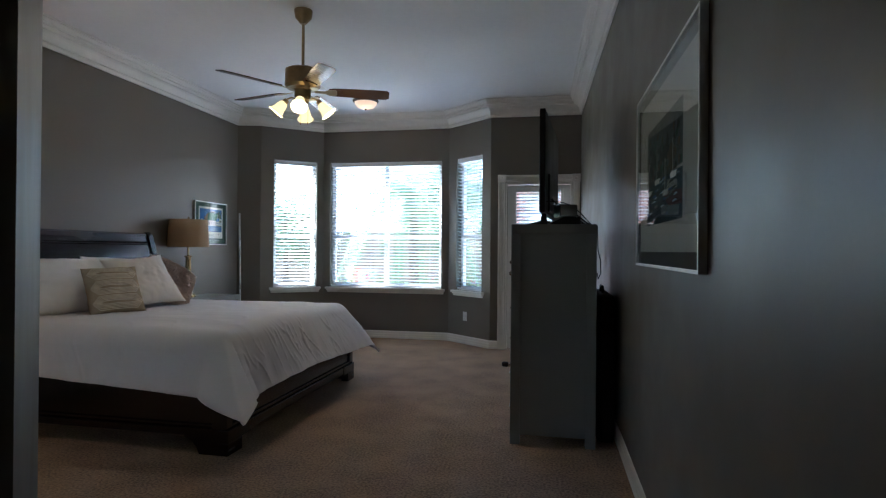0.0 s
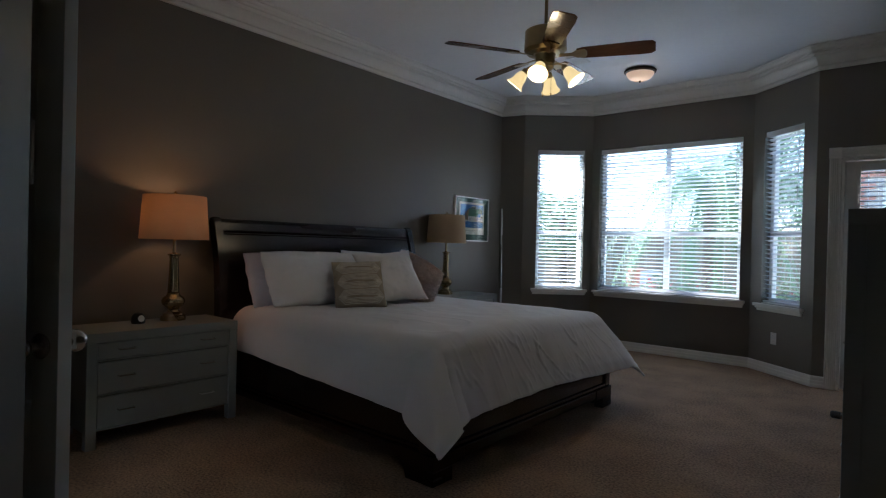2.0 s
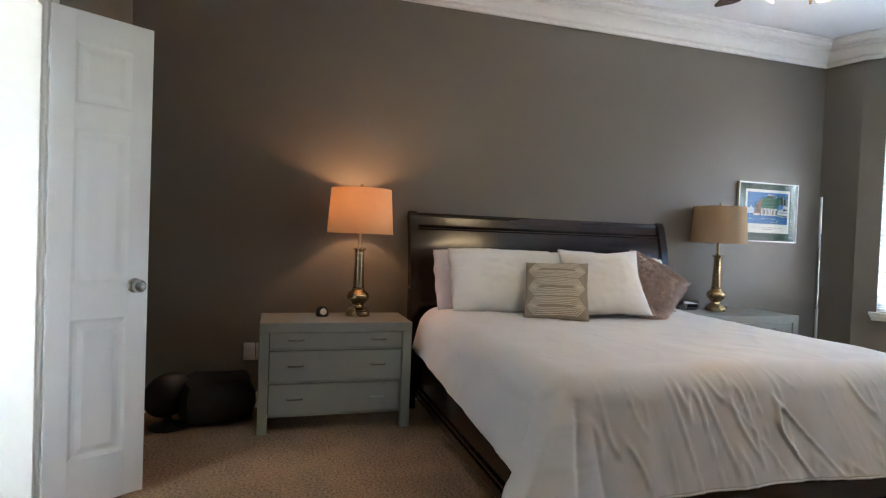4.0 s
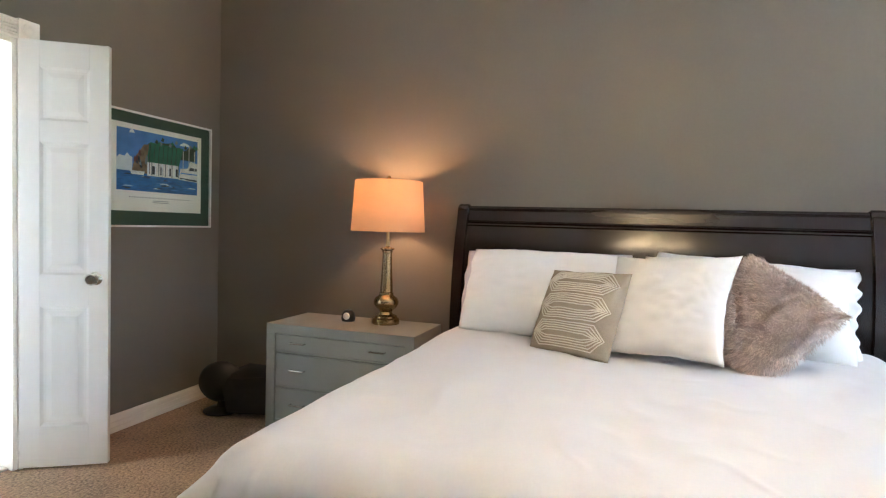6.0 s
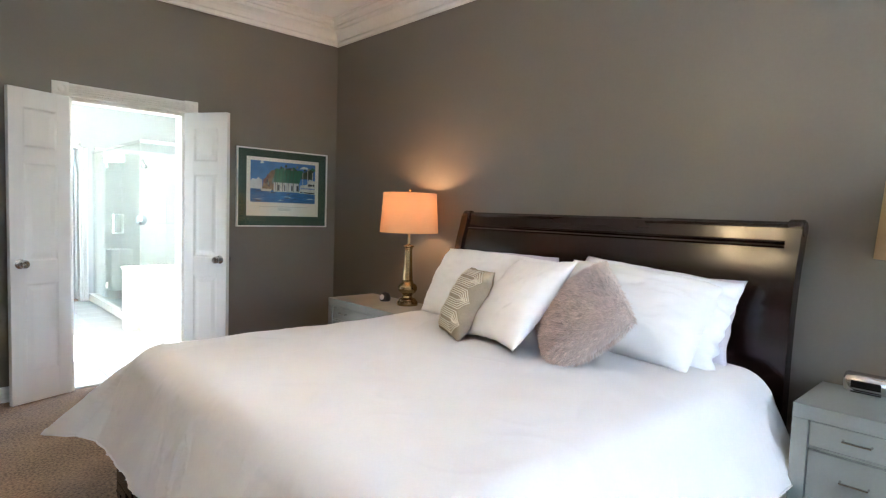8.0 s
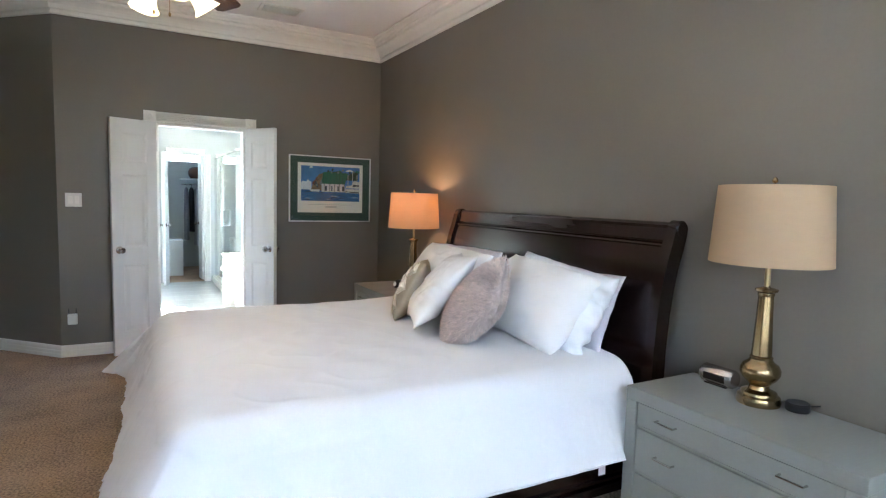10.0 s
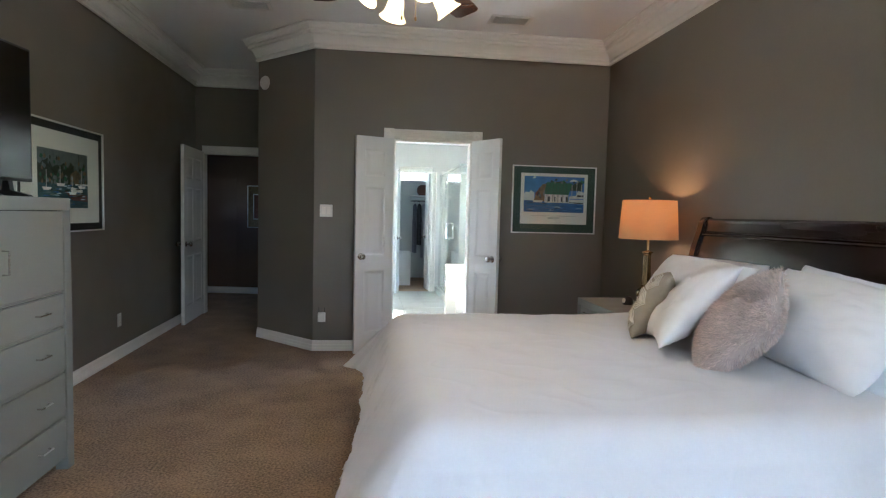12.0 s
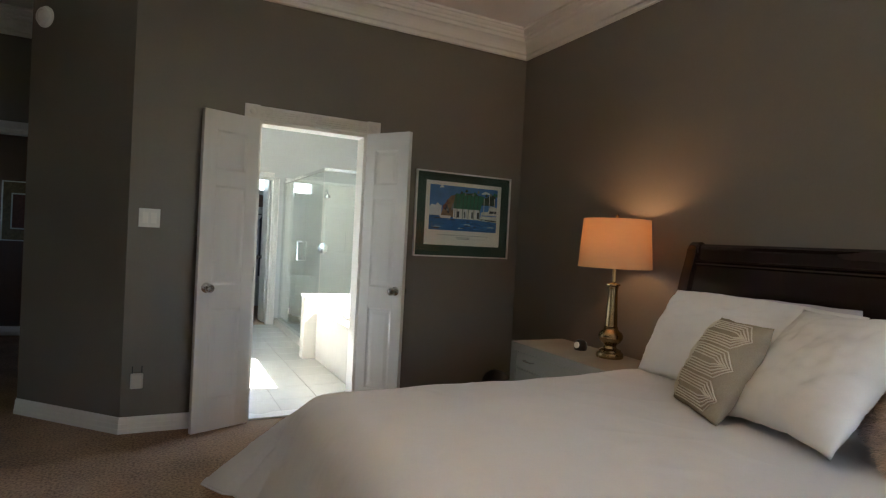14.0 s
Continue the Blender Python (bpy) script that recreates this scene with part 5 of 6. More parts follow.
def moorings(x0, x1, z0, z1):
    X, Z = lambda u: x0 + (x1 - x0) * u, lambda v: z0 + (z1 - z0) * v
    P = lambda *pts: [(X(u), Z(v)) for u, v in pts]
    out = [("haze", P_HAZE, rect(x0, x1, Z(0.45), z1)), ("trees", P_TREE, ragged(x0, X(0.72), Z(0.42), Z(0.86), 16, 61)), ("water", P_TEAL, rect(x0, x1, z0, Z(0.42))),
           ("house", P_STONE, P((0.62, 0.44), (0.86, 0.44), (0.86, 0.60), (0.74, 0.70), (0.62, 0.60))), ("mast", P_DARK, P((0.80, 0.30), (0.812, 0.30), (0.812, 1.0), (0.80, 1.0))),
           ("hull", P_RED, P((0.50, 0.30), (0.98, 0.24), (1.0, 0.12), (0.66, 0.14))), ("cabin", P_WHITE, P((0.62, 0.30), (0.88, 0.27), (0.88, 0.34), (0.64, 0.38)))]
    r = random.Random(8)
    for k in range(70):
        u, v, l = r.random() * 0.94, 0.42 + 0.44 * r.random() ** 1.4, 0.025 + 0.05 * r.random()
        out.append(("foliage", (P_TREE, P_HAZE, P_ROOF, P_STONE, P_HAZE)[k % 5], P((u, v), (u + l * 0.6, v - 0.02), (u + l, v + 0.02), (u + l * 0.6, v + 0.06), (u + l * 0.2, v + 0.05))))
    for k in range(50):
        u, v, l = r.random() * 0.86, 0.02 + 0.38 * r.random(), 0.05 + 0.09 * r.random()
        out.append(("reflection", (P_HAZE, P_SEA, P_TREE, P_WAVE)[k % 4], P((u, v), (u + l, v + 0.006), (u + l * 0.8, v + 0.022), (u + l * 0.2, v + 0.018))))
    for u, v in ((0.08, 0.30), (0.34, 0.38), (0.58, 0.24), (0.78, 0.36)):
        out += [("hull", P_WHITE, P((u, v), (u + 0.12, v), (u + 0.15, v + 0.05), (u - 0.02, v + 0.05))), ("mast", P_WHITE, rect(X(u + 0.05), X(u + 0.056), Z(v), Z(v + 0.34)))]
    for k in range(8):
        u, v, l = r.random() * 0.6, 0.05 + 0.3 * r.random(), 0.08 + 0.1 * r.random()
        out.append(("ripple", P_WAVE if k % 3 == 0 else P_DARK, P((u, v), (u + l, v + 0.004), (u + l * 0.7, v + 0.014))))
    return out


framed("sailing boat print in a wide cream mat and silver frame", (XE - 0.003, 2.095, 1.527), -90, 1.15, 0.77, (-0.51, 0.51, -0.322, 0.322), M_DARKMAT, None, moorings(-0.33, 0.33, -0.21, 0.19))
hp = framed("small framed picture on the hall wall", (0.42, -2.728, 1.38), 180 - 12.4, 0.42, 0.66, (-0.12, 0.12, -0.20, 0.20), P_STONE, None,
            [("field", P_RED, rect(-0.105, 0.105, -0.185, 0.185))])

# ---- wall plates and small fixtures ----
plate("wall_outlet", "white wall outlet beside the nightstand", (XW, 1.755, 0.376), 90)
plate("wall_outlet", "white cable plate beside the nightstand", (XW, 1.833, 0.376), 90, "light switch", 0.072)
plate("wall_outlet", "white wall outlet low on the long wall", (XE - 0.0035, 1.215, 0.342), -90)
plate("light_switch", "white double switch plate beside the bath doors", (-0.864, YS, 1.344), 180, "light switch", 0.118)
m = frame_of(BD, BC) @ Matrix.Translation((0.455, 0, 0.356)) @ Matrix.Rotation(radians(180), 4, "Z")
plate("wall_outlet", "white wall outlet under the bay window", (0, 0, 0), 0).matrix_basis = m
fr = thing("plug_in_freshener", "white plug-in night light in a wall outlet", "night light", (-0.834, YS, 0.342), 180)
part("body", cube((-0.035, -0.045, -0.055), (0.035, -0.002, 0.035), 0.008), M_WHITEPL, fr)
for x in (-0.026, 0.026):
    part("prong", tube([(x, -0.012, 0.034), (x, -0.012, 0.080)], 0.003, 6), M_BLACK, fr)
m = frame_of(J1, J2)
L = math.hypot(J2[0] - J1[0], J2[1] - J1[1])
sd = thing("smoke_detector", "round white smoke detector high on the angled wall", "smoke detector")
sd.matrix_basis = m @ Matrix.Translation((L - 0.125, 0, 2.62)) @ Matrix.Rotation(radians(-90), 4, "X")
part("base", lathe([(0, 0.001), (0.068, 0.001), (0.070, 0.012), (0.062, 0.020)], 28), M_WHITEPL, sd, "", True)
part("cover", lathe([(0.060, 0.020), (0.056, 0.032), (0.040, 0.038), (0.036, 0.034), (0.022, 0.036), (0, 0.040)], 28), M_WHITEPL, sd, "", True)
vent = thing("ceiling_vent", "white louvred air vent in the ceiling", "vent", (-2.463, 1.512, H))
bm = bmesh.new()
for x0, x1, y0, y1 in ((-0.18, -0.15, -0.11, 0.11), (0.15, 0.18, -0.11, 0.11), (-0.15, 0.15, -0.11, -0.085), (-0.15, 0.15, 0.085, 0.11)):
    box(bm, (x0, y0, -0.012), (x1, y1, -0.001), 0.002)
part("frame", bm, M_TRIM, vent)
part("backing", cube((-0.15, -0.085, -0.003), (0.15, 0.085, -0.001)), M_GREYWOOD, vent)
for k in range(8):
    ob = part("slat", cube((-0.149, -0.009, -0.0008), (0.149, 0.009, 0.0008)), M_TRIM, vent)
    ob.matrix_basis = pose(0, -0.074 + 0.021 * k, -0.008, -35)

copy_thing(vent, Matrix.Translation((-2.141, 5.770, H)) @ Matrix.Rotation(radians(90), 4, "Z") @ Matrix.Diagonal((0.62, 0.72, 1, 1)))
copy_thing(vent, Matrix.Translation((-0.245, 1.445, H)))

# ---- television and clutter on the dresser ----
DT = 1.372
tv = thing("television", "flat black television standing on the dresser, switched off", "television", (0.461, 3.915, DT), -5)
part("panel", cube((-0.016, -0.55, 0.075), (0.020, 0.55, 0.720), 0.006), M_BLACK, tv)
part("screen", cube((-0.0175, -0.538, 0.090), (-0.0162, 0.538, 0.708)), M_SCREEN, tv)
part("rear_housing", cube((0.020, -0.36, 0.09), (0.034, 0.36, 0.34), 0.012), M_BLACK, tv)
for s in (-1, 1):
    part("stand_leg", prism([(-0.11, 0.0), (0.11, 0.0), (0.10, 0.010), (0.02, 0.030), (0.014, 0.08), (-0.012, 0.08), (-0.02, 0.030), (-0.10, 0.010)], s * 0.40 - 0.014, s * 0.40 + 0.014, "y"), M_BLACK, tv)
cb = thing("media_box", "grey and black media box with tangled cables behind the television", "media player", (0.555, 3.49, DT), 12)
part("box", cube((-0.05, -0.09, 0.05), (0.06, 0.09, 0.125), 0.006), M_BLACK, cb)
part("wedge", prism([(-0.12, 0.0), (0.08, 0.0), (0.08, 0.048), (-0.02, 0.048)], -0.08, 0.08, "y"), M_BLACK, cb)
part("face", cube((-0.045, -0.094, 0.055), (0.055, -0.0905, 0.120), 0.001), M_GREYWOOD, cb)
r = random.Random(3)
for k in range(6):
    p0 = Vector((0.440, 3.47 + 0.12 * k, DT + 0.15 + 0.045 * (k % 3)))
    p1 = Vector((0.720, 3.47 + 0.07 * k, DT + 0.006))
    pts = [p0 + (p1 - p0) * (i / 8) + Vector((0, 0.03 * math.sin(i + k), 0.05 * math.sin(math.pi * i / 8) * (1 - k % 3))) for i in range(9)]
    ob = part("cable", tube(pts, 0.0035, 6), M_BLACK, None, "", True)
    tagged(ob, "thin black cable running down from the television", "cable", "television cables")
ob = part("cable", tube([(0.730, 3.41, DT + 0.004), (0.752, 3.41, DT - 0.01), (0.757, 3.41, DT - 0.16), (0.771, 3.40, DT - 0.22), (0.774, 3.41, DT - 0.30), (0.759, 3.42, DT - 0.335), (0.755, 3.43, DT - 0.30)], 0.0035, 6), M_BLACK, None, "", True)
tagged(ob, "loop of black cable hanging behind the dresser", "cable", "television cables")
bag = thing("black_case", "tall slim black nylon case standing between dresser and wall", "case", (0.818, 3.83, 0))
bm = cube((-0.055, -0.34, 0.0), (0.055, 0.34, 0.93), 0.03)
part("body", bm, M_BAG, bag)
part("handle", tube([(0, -0.08, 0.925), (0, -0.07, 0.97), (0, 0.07, 0.97), (0, 0.08, 0.925)], 0.009, 8), M_BAG, bag, "", True)

ex = thing("exercise_stand", "dark tubular exercise stand by the patio door", "exercise stand", (0.30, 5.70, 0))
part("base_bar", tube([(-0.30, 0, 0.026), (0.30, 0, 0.026)], 0.022, 12), M_NICKEL, ex)
for s in (-1, 1):
    part("rubber_foot", lathe([(0.026, -0.05), (0.027, 0.0), (0.020, 0.012)], 14, (s * 0.30, 0, 0.028), Matrix.Rotation(radians(90 * s), 4, "Y")), M_BLACK, ex)
part("upright", tube([(-0.02, 0, 0.03), (-0.10, 0.02, 0.55), (-0.13, 0.02, 1.0)], 0.018, 10), M_BLACK, ex, "", True)
part("handlebar", tube([(-0.20, -0.02, 1.02), (-0.12, 0.02, 1.01), (0.10, 0.04, 1.02)], 0.016, 10), M_BLACK, ex, "", True)

# ---- small things round the bed ----
pole = part("pole", tube([(-3.505, 6.56, 0.004), (-3.550, 6.59, 1.672)], 0.011, 10), M_SILVER, None, "", True)
tagged(pole, "thin silver pole leaning in the corner behind the nightstand", "pole")
dk = thing("trinket", "small dark figurine with a pale patch on the nightstand", "ornament", (-3.33, 2.20, NS_H))
part("body", lathe([(0, 0), (0.038, 0.0), (0.042, 0.018), (0.038, 0.045), (0.024, 0.064), (0, 0.070)], 20), M_BLACK, dk, "", True)
part("face", lathe([(0, 0), (0.022, 0.001), (0.018, 0.010), (0, 0.014)], 14, (0.032, 0.004, 0.032), Matrix.Rotation(radians(80), 4, "Y")), M_PAPER, dk, "pale patch", True)
ac = thing("alarm_clock", "small silver and black alarm clock on the nightstand", "clock", (-3.50, 5.17, NS2_H), 0)
bm = lathe([(0.034, -0.075), (0.040, -0.066), (0.040, 0.066), (0.034, 0.075)], 20, (0, 0, 0.040), Matrix.Rotation(radians(90), 4, "X"))
part("body", bm, M_NICKEL, ac, "", True)
part("display", cube((0.026, -0.050, 0.022), (0.0405, 0.050, 0.052), 0.003), M_SCREEN, ac, "black display")
part("foot", cube((-0.028, -0.05, 0.0), (0.028, 0.05, 0.006)), M_BLACK, ac)
pk = thing("charging_puck", "round black disc with a cable on the nightstand", "charger", (-3.50, 5.50, NS2_H))
part("disc", lathe([(0, 0), (0.040, 0), (0.043, 0.006), (0.043, 0.026), (0.038, 0.032), (0, 0.032)], 28), M_BLACK, pk, "", True)
part("lead", tube([(-0.04, 0.0, 0.006), (-0.12, 0.02, 0.004), (-0.20, 0.0, 0.004)], 0.0025, 6), M_BLACK, pk, "", True)


def floor_fan(at, turn, r=0.14):
    f = thing("desk_fan", "small black desk fan standing on the carpet", "fan", at, turn, "black fans in the corner")
    part("base", lathe([(0, 0), (0.10, 0), (0.11, 0.012), (0.08, 0.028), (0.03, 0.036), (0.02, 0.07), (0, 0.071)], 24), M_BLACK, f, "", True)
    axis = Matrix.Translation((0, 0, 0.05 + r)) @ Matrix.Rotation(radians(-78), 4, "X")
    part("housing", lathe([(0, -0.07), (0.05, -0.065), (0.085, -0.045), (r - 0.01, -0.02), (r, 0.0), (r, 0.012)], 28, axis=axis), M_BLACK, f, "", True)
    part("hub", lathe([(0, 0.02), (0.035, 0.021), (0.035, 0.034), (0, 0.036)], 18, axis=axis), M_BLACK, f, "", True)
    for k in range(14):
        a = 2 * math.pi * k / 14
        pts = [axis @ Vector((q * math.cos(a + 0.5 * q / r), q * math.sin(a + 0.5 * q / r), 0.03 - 0.014 * (q / r) ** 2)) for q in (0.034, 0.06, 0.09, r)]
        part("grille_wire", tube(pts, 0.0022, 5), M_BLACK, f)
    for q in (0.07, 0.11):
        part("grille_ring", tube([axis @ Vector((q * math.cos(2 * math.pi * k / 24), q * math.sin(2 * math.pi * k / 24), 0.03 - 0.014 * (q / r) ** 2)) for k in range(25)], 0.002, 5), M_BLACK, f)


floor_fan((-3.30, 1.32, 0), 120, 0.14)
floor_fan((-3.45, 1.62, 0), 70, 0.12)
bgm = cube((-0.14, -0.16, 0.0), (0.13, 0.17, 0.24), 0.09)
for v in bgm.verts:
    v.co += v.co.normalized() * 0.03 * noise.noise(v.co * 9)
ob = part("bag", bgm, M_BAG, None, "", True)
ob.matrix_basis = pose(-3.37, 1.57, 0.0, 0, 0, 20) @ Matrix.Diagonal((1.25, 1.3, 1.15, 1.0))
ob.location.z = 0.012
tagged(ob, "soft black bag slumped on the carpet in the corner", "bag")

# stitched lines on the beige pillow: nested flat hexagons on its front
def on_cushion(a, b, w, h, t, lift=0.0015, corner=0.8):
    pin = 1 - 0.10 * corner * ((1 - a * a) * b * b + (1 - b * b) * a * a)
    fill = max((1 - abs(a) ** 2.6) * (1 - abs(b) ** 2.6), 0) ** 0.55
    n = 0.012 * noise.noise((a * 2.5 + 7.0, b * 2.5, -1 + 7.0)) * fill
    return Vector((a * w / 2 * pin, -(t / 2 * fill + n) + 0.006 * noise.noise((a * 7, b * 7, 7.0)) * fill - lift, b * h / 2 * pin))


for row in (-0.62, 0.0, 0.62):
    for k in range(5):
        hw, hh = 0.90 - 0.05 * k, 0.27 - 0.052 * k
        cut = 0.24
        line = [(-hw, 0), (-hw + cut, hh), (hw - cut, hh), (hw, 0), (hw - cut, -hh), (-hw + cut, -hh), (-hw, 0)]
        pts = []
        for (a0, b0), (a1, b1) in zip(line, line[1:]):
            for i in range(10):
                q = i / 10
                pts.append(on_cushion(a0 + (a1 - a0) * q, row + b0 + (b1 - b0) * q, 0.40, 0.40, 0.15))
        if hh > 0.02:
            part("stitched_line", tube(pts, 0.0028, 5), M_STITCH, knit, "cream stitched line", True)

# fur: fine strands on the mauve pillow
r = random.Random(21)
vs, fs = [], []
for k in range(26000):
    a, b, s = r.uniform(-1, 1), r.uniform(-1, 1), (-1 if r.random() < 0.7 else 1)
    fill = max((1 - abs(a) ** 2.6) * (1 - abs(b) ** 2.6), 0) ** 0.55
    ra, rb = a * math.sqrt(1 - b * b / 2), b * math.sqrt(1 - a * a / 2)
    p = Vector((0.22 * (a + (ra - a) * 0.15), s * 0.100 * fill, 0.22 * (b + (rb - b) * 0.15))) * (1 - 0.05 * ((1 - a * a) * b * b + (1 - b * b) * a * a))
    nrm = Vector((a * 0.9 * abs(a), s * (0.25 + fill), b * 0.9 * abs(b) - 0.35)).normalized()
    clump = noise.noise_vector(p * 34) * 0.75
    nrm = (nrm + clump + 0.3 * Vector((r.uniform(-1, 1), r.uniform(-1, 1), r.uniform(-1, 1)))).normalized()
    l = r.uniform(0.014, 0.028)
    side = nrm.cross(Vector((r.uniform(-1, 1), r.uniform(-1, 1), r.uniform(-1, 1)))).normalized() * 0.0011
    i = len(vs)
    vs += [p - side, p + side, p + nrm * l + Vector((0, 0, -0.006))]
    fs.append((i, i + 1, i + 2))
me = bpy.data.meshes.new("fur")
me.from_pydata(vs, [], fs)
me.materials.append(M_FUR)
tuft = new("fur", me)
tuft.parent = fur
tuft["kind"] = "stuff"

# ---- garden ----
M_LAWN = material("lawn", (0.075, 0.095, 0.04), 0.95, vary=0.35, grain=20, bump=0.02, bump_scale=40)
M_PAVE = material("pale_concrete", (0.62, 0.60, 0.56), 0.9, vary=0.12, grain=20, bump=0.002, bump_scale=60)
M_FENCE = material("weathered_fence", (0.26, 0.19, 0.14), 0.85, vary=0.25, grain=16, stretch=(6, 6, 0.5), rand=0.2)
M_BRICK = material("red_brick", (0.36, 0.17, 0.12), 0.85, vary=0.25, grain=30, rand=0.2, bump=0.002, bump_scale=80)
M_MORTAR = material("mortar", (0.38, 0.35, 0.31), 0.9, vary=0.1)
M_BARK = material("bark", (0.10, 0.07, 0.05), 0.9, vary=0.3, grain=12, bump=0.01, bump_scale=30)
M_LEAF = material("leaf_green", (0.12, 0.18, 0.085), 0.6, vary=0.3, grain=3)
M_FROND = material("frond_green", (0.12, 0.20, 0.09), 0.5, vary=0.35, grain=3)
M_BLOOM = material("pink_blossom", (0.55, 0.10, 0.14), 0.7, vary=0.3, grain=6)
M_CHAIR = material("pale_chair_paint", (0.42, 0.44, 0.46), 0.6, vary=0.1)
M_CUSHION = material("coral_cushion", (0.42, 0.20, 0.14), 0.85, vary=0.1)
GZ = -0.20
structure(part("ground", cube((-400, -400, GZ - 0.3), (400, 400, GZ)), M_LAWN), "green lawn round the house")
structure(part("patio", cube((-6.0, 7.42, GZ), (4.5, 11.0, GZ + 0.03)), M_PAVE), "pale concrete patio")

fence = thing("fence", "weathered wooden board fence along the garden", "fence", (0, 15.0, GZ))
for z in (0.4, 1.5):
    part("fence_rail", cube((-14, 0.02, z - 0.04), (10, 0.06, z + 0.04)), M_FENCE, fence)
me = None
for k in range(170):
    if me is None:
        ob = part("board", cube((0, 0, 0.02), (0.135, 0.018, 1.9), 0.004), M_FENCE, fence)
        me = ob.data
    else:
        ob = new("board", me)
        ob.parent = fence
    ob.location = (-14 + 0.1412 * k, 0.004 * (k % 2), 0.012 * math.sin(k * 7.3))


def foliage(name, centres, count, size, mat, parent, seed, kind=True, droop=0.0):
    """Many small bent leaves scattered through clumps."""
    r = random.Random(seed)
    vs, fs = [], []
    for k in range(count):
        c, rad = centres[r.randrange(len(centres))]
        d = Vector((r.gauss(0, 1), r.gauss(0, 1), r.gauss(0, 1))).normalized() * rad * (r.random() ** 0.45)
        p = Vector(c) + d + Vector((0, 0, -droop * d.length))
        u = Vector((r.uniform(-1, 1), r.uniform(-1, 1), r.uniform(-1, 0.4))).normalized()
        w = u.cross(Vector((r.uniform(-1, 1), r.uniform(-1, 1), r.uniform(-1, 1)))).normalized()
        l = size * r.uniform(0.6, 1.4)
        i = len(vs)
        vs += [p, p + u * l * 0.5 + w * l * 0.22, p + u * l, p + u * l * 0.5 - w * l * 0.22]
        fs += [(i, i + 1, i + 2), (i, i + 2, i + 3)]
    me = bpy.data.meshes.new(name)
    me.from_pydata(vs, [], fs)
    me.materials.append(mat)
    ob = new(name, me)
    ob.parent = parent
    return ob


def tree(label, at, height, spread, seed, leaves=7000, leaf=0.10):
    t = thing("tree", label, "tree", at)
    r = random.Random(seed)
    h0 = height * 0.35
    bm = bmesh.new()
    lathe([(0.16, 0), (0.12, h0 * 0.4), (0.10, h0), (0.06, height * 0.7), (0.02, height * 0.9)], 12, bm=bm)
    tips = []
    for k in range(9):
        a, zz = 2.4 * k + r.random(), h0 + (height * 0.5) * k / 9
        reach = spread * r.uniform(0.55, 1.0)
        tip = Vector((reach * math.cos(a), reach * math.sin(a), zz + reach * 0.5))
        tube([(0, 0, zz), tuple(Vector((0, 0, zz)).lerp(tip, 0.5) + Vector((0, 0, 0.12))), tuple(tip)], 0.03, 6, bm)
        tips += [(tip, spread * r.uniform(0.25, 0.45)), (Vector((0, 0, zz)).lerp(tip, 0.6), spread * 0.3)]
    tips.append((Vector((0, 0, height * 0.92)), spread * 0.4))
    part("trunk", bm, M_BARK, t, "", True)
    foliage("crown", tips, leaves, leaf, M_LEAF, t, seed)
    return t


def palm(label, at, height, n, seed):
    """A feathery palm: arching fronds with narrow leaflets."""
    t = thing("palm_tree", label, "palm", at)
    r = random.Random(seed)
    part("trunk", lathe([(0.16, 0), (0.13, 0.3), (0.11, height * 0.6), (0.10, height)], 14), M_BARK, t, "", True)
    for k in range(n):
        a = 2 * math.pi * k / n + r.uniform(-0.2, 0.2)
        length, rise = r.uniform(1.5, 2.3), r.uniform(0.25, 1.25)
        rib = []
        for i in range(9):
            q = i / 8
            out = length * (q - 0.25 * q * q * (1.2 - rise))
            z = height + length * (rise * q - 1.45 * q * q)
            rib.append(Vector((out * math.cos(a), out * math.sin(a), z)))
        bm = tube(rib, 0.008, 5)
        side = Vector((-math.sin(a), math.cos(a), 0))
        for i in range(1, 34):
            q = i / 34 * 8
            j = min(int(q), 7)
            p = rib[j].lerp(rib[j + 1], q - j)
            d = (rib[j + 1] - rib[j]).normalized()
            for s in (-1, 1):
                l = 0.34 * (1 - 0.6 * abs(q / 8 - 0.4)) * r.uniform(0.8, 1.1)
                tip = p + side * s * l * 0.8 + d * l * 0.5 + Vector((0, 0, -0.35 * l))
                w = d * 0.017
                vs = [bm.verts.new(x) for x in (p - w, p + w, tip)]
                bm.faces.new(vs)
        part("frond", bm, M_FROND, t)
    return t


palm("arching feathery palm beyond the bay window", (-2.30, 11.2, GZ), 2.5, 52, 5)
tree("leafy garden tree by the fence", (-6.6, 14.0, GZ), 2.7, 1.2, 11, 9000, 0.06)
tree("leafy garden tree by the fence", (0.4, 14.0, GZ), 3.6, 1.5, 12, 14000, 0.06)
tree("tall leafy tree beyond the fence", (-3.0, 19.0, GZ), 4.9, 2.0, 13, 16000, 0.09)
tree("tall leafy tree beyond the fence", (-9.4, 18.5, GZ), 3.5, 1.8, 14, 9000, 0.08)
for k, (x, y) in enumerate(((-3.1, 11.6), (-2.6, 11.9), (-1.9, 11.7), (-1.3, 11.9))):
    s = thing("shrub", "low shrub dotted with pink blossom", "shrub", (x, y, GZ), 0, "flowering shrubs")
    r = random.Random(40 + k)
    cl = [(Vector((r.uniform(-0.4, 0.4), r.uniform(-0.3, 0.3), r.uniform(0.2, 0.7))), 0.32) for _ in range(6)]
    part("stem", tube([(0, 0, 0), (0.03, 0, 0.3), (0, 0.02, 0.55)], 0.02, 6), M_BARK, s)
    foliage("crown", cl, 1600, 0.06, M_LEAF, s, 50 + k)
    foliage("blossom", cl, 220, 0.06, M_BLOOM, s, 70 + k)


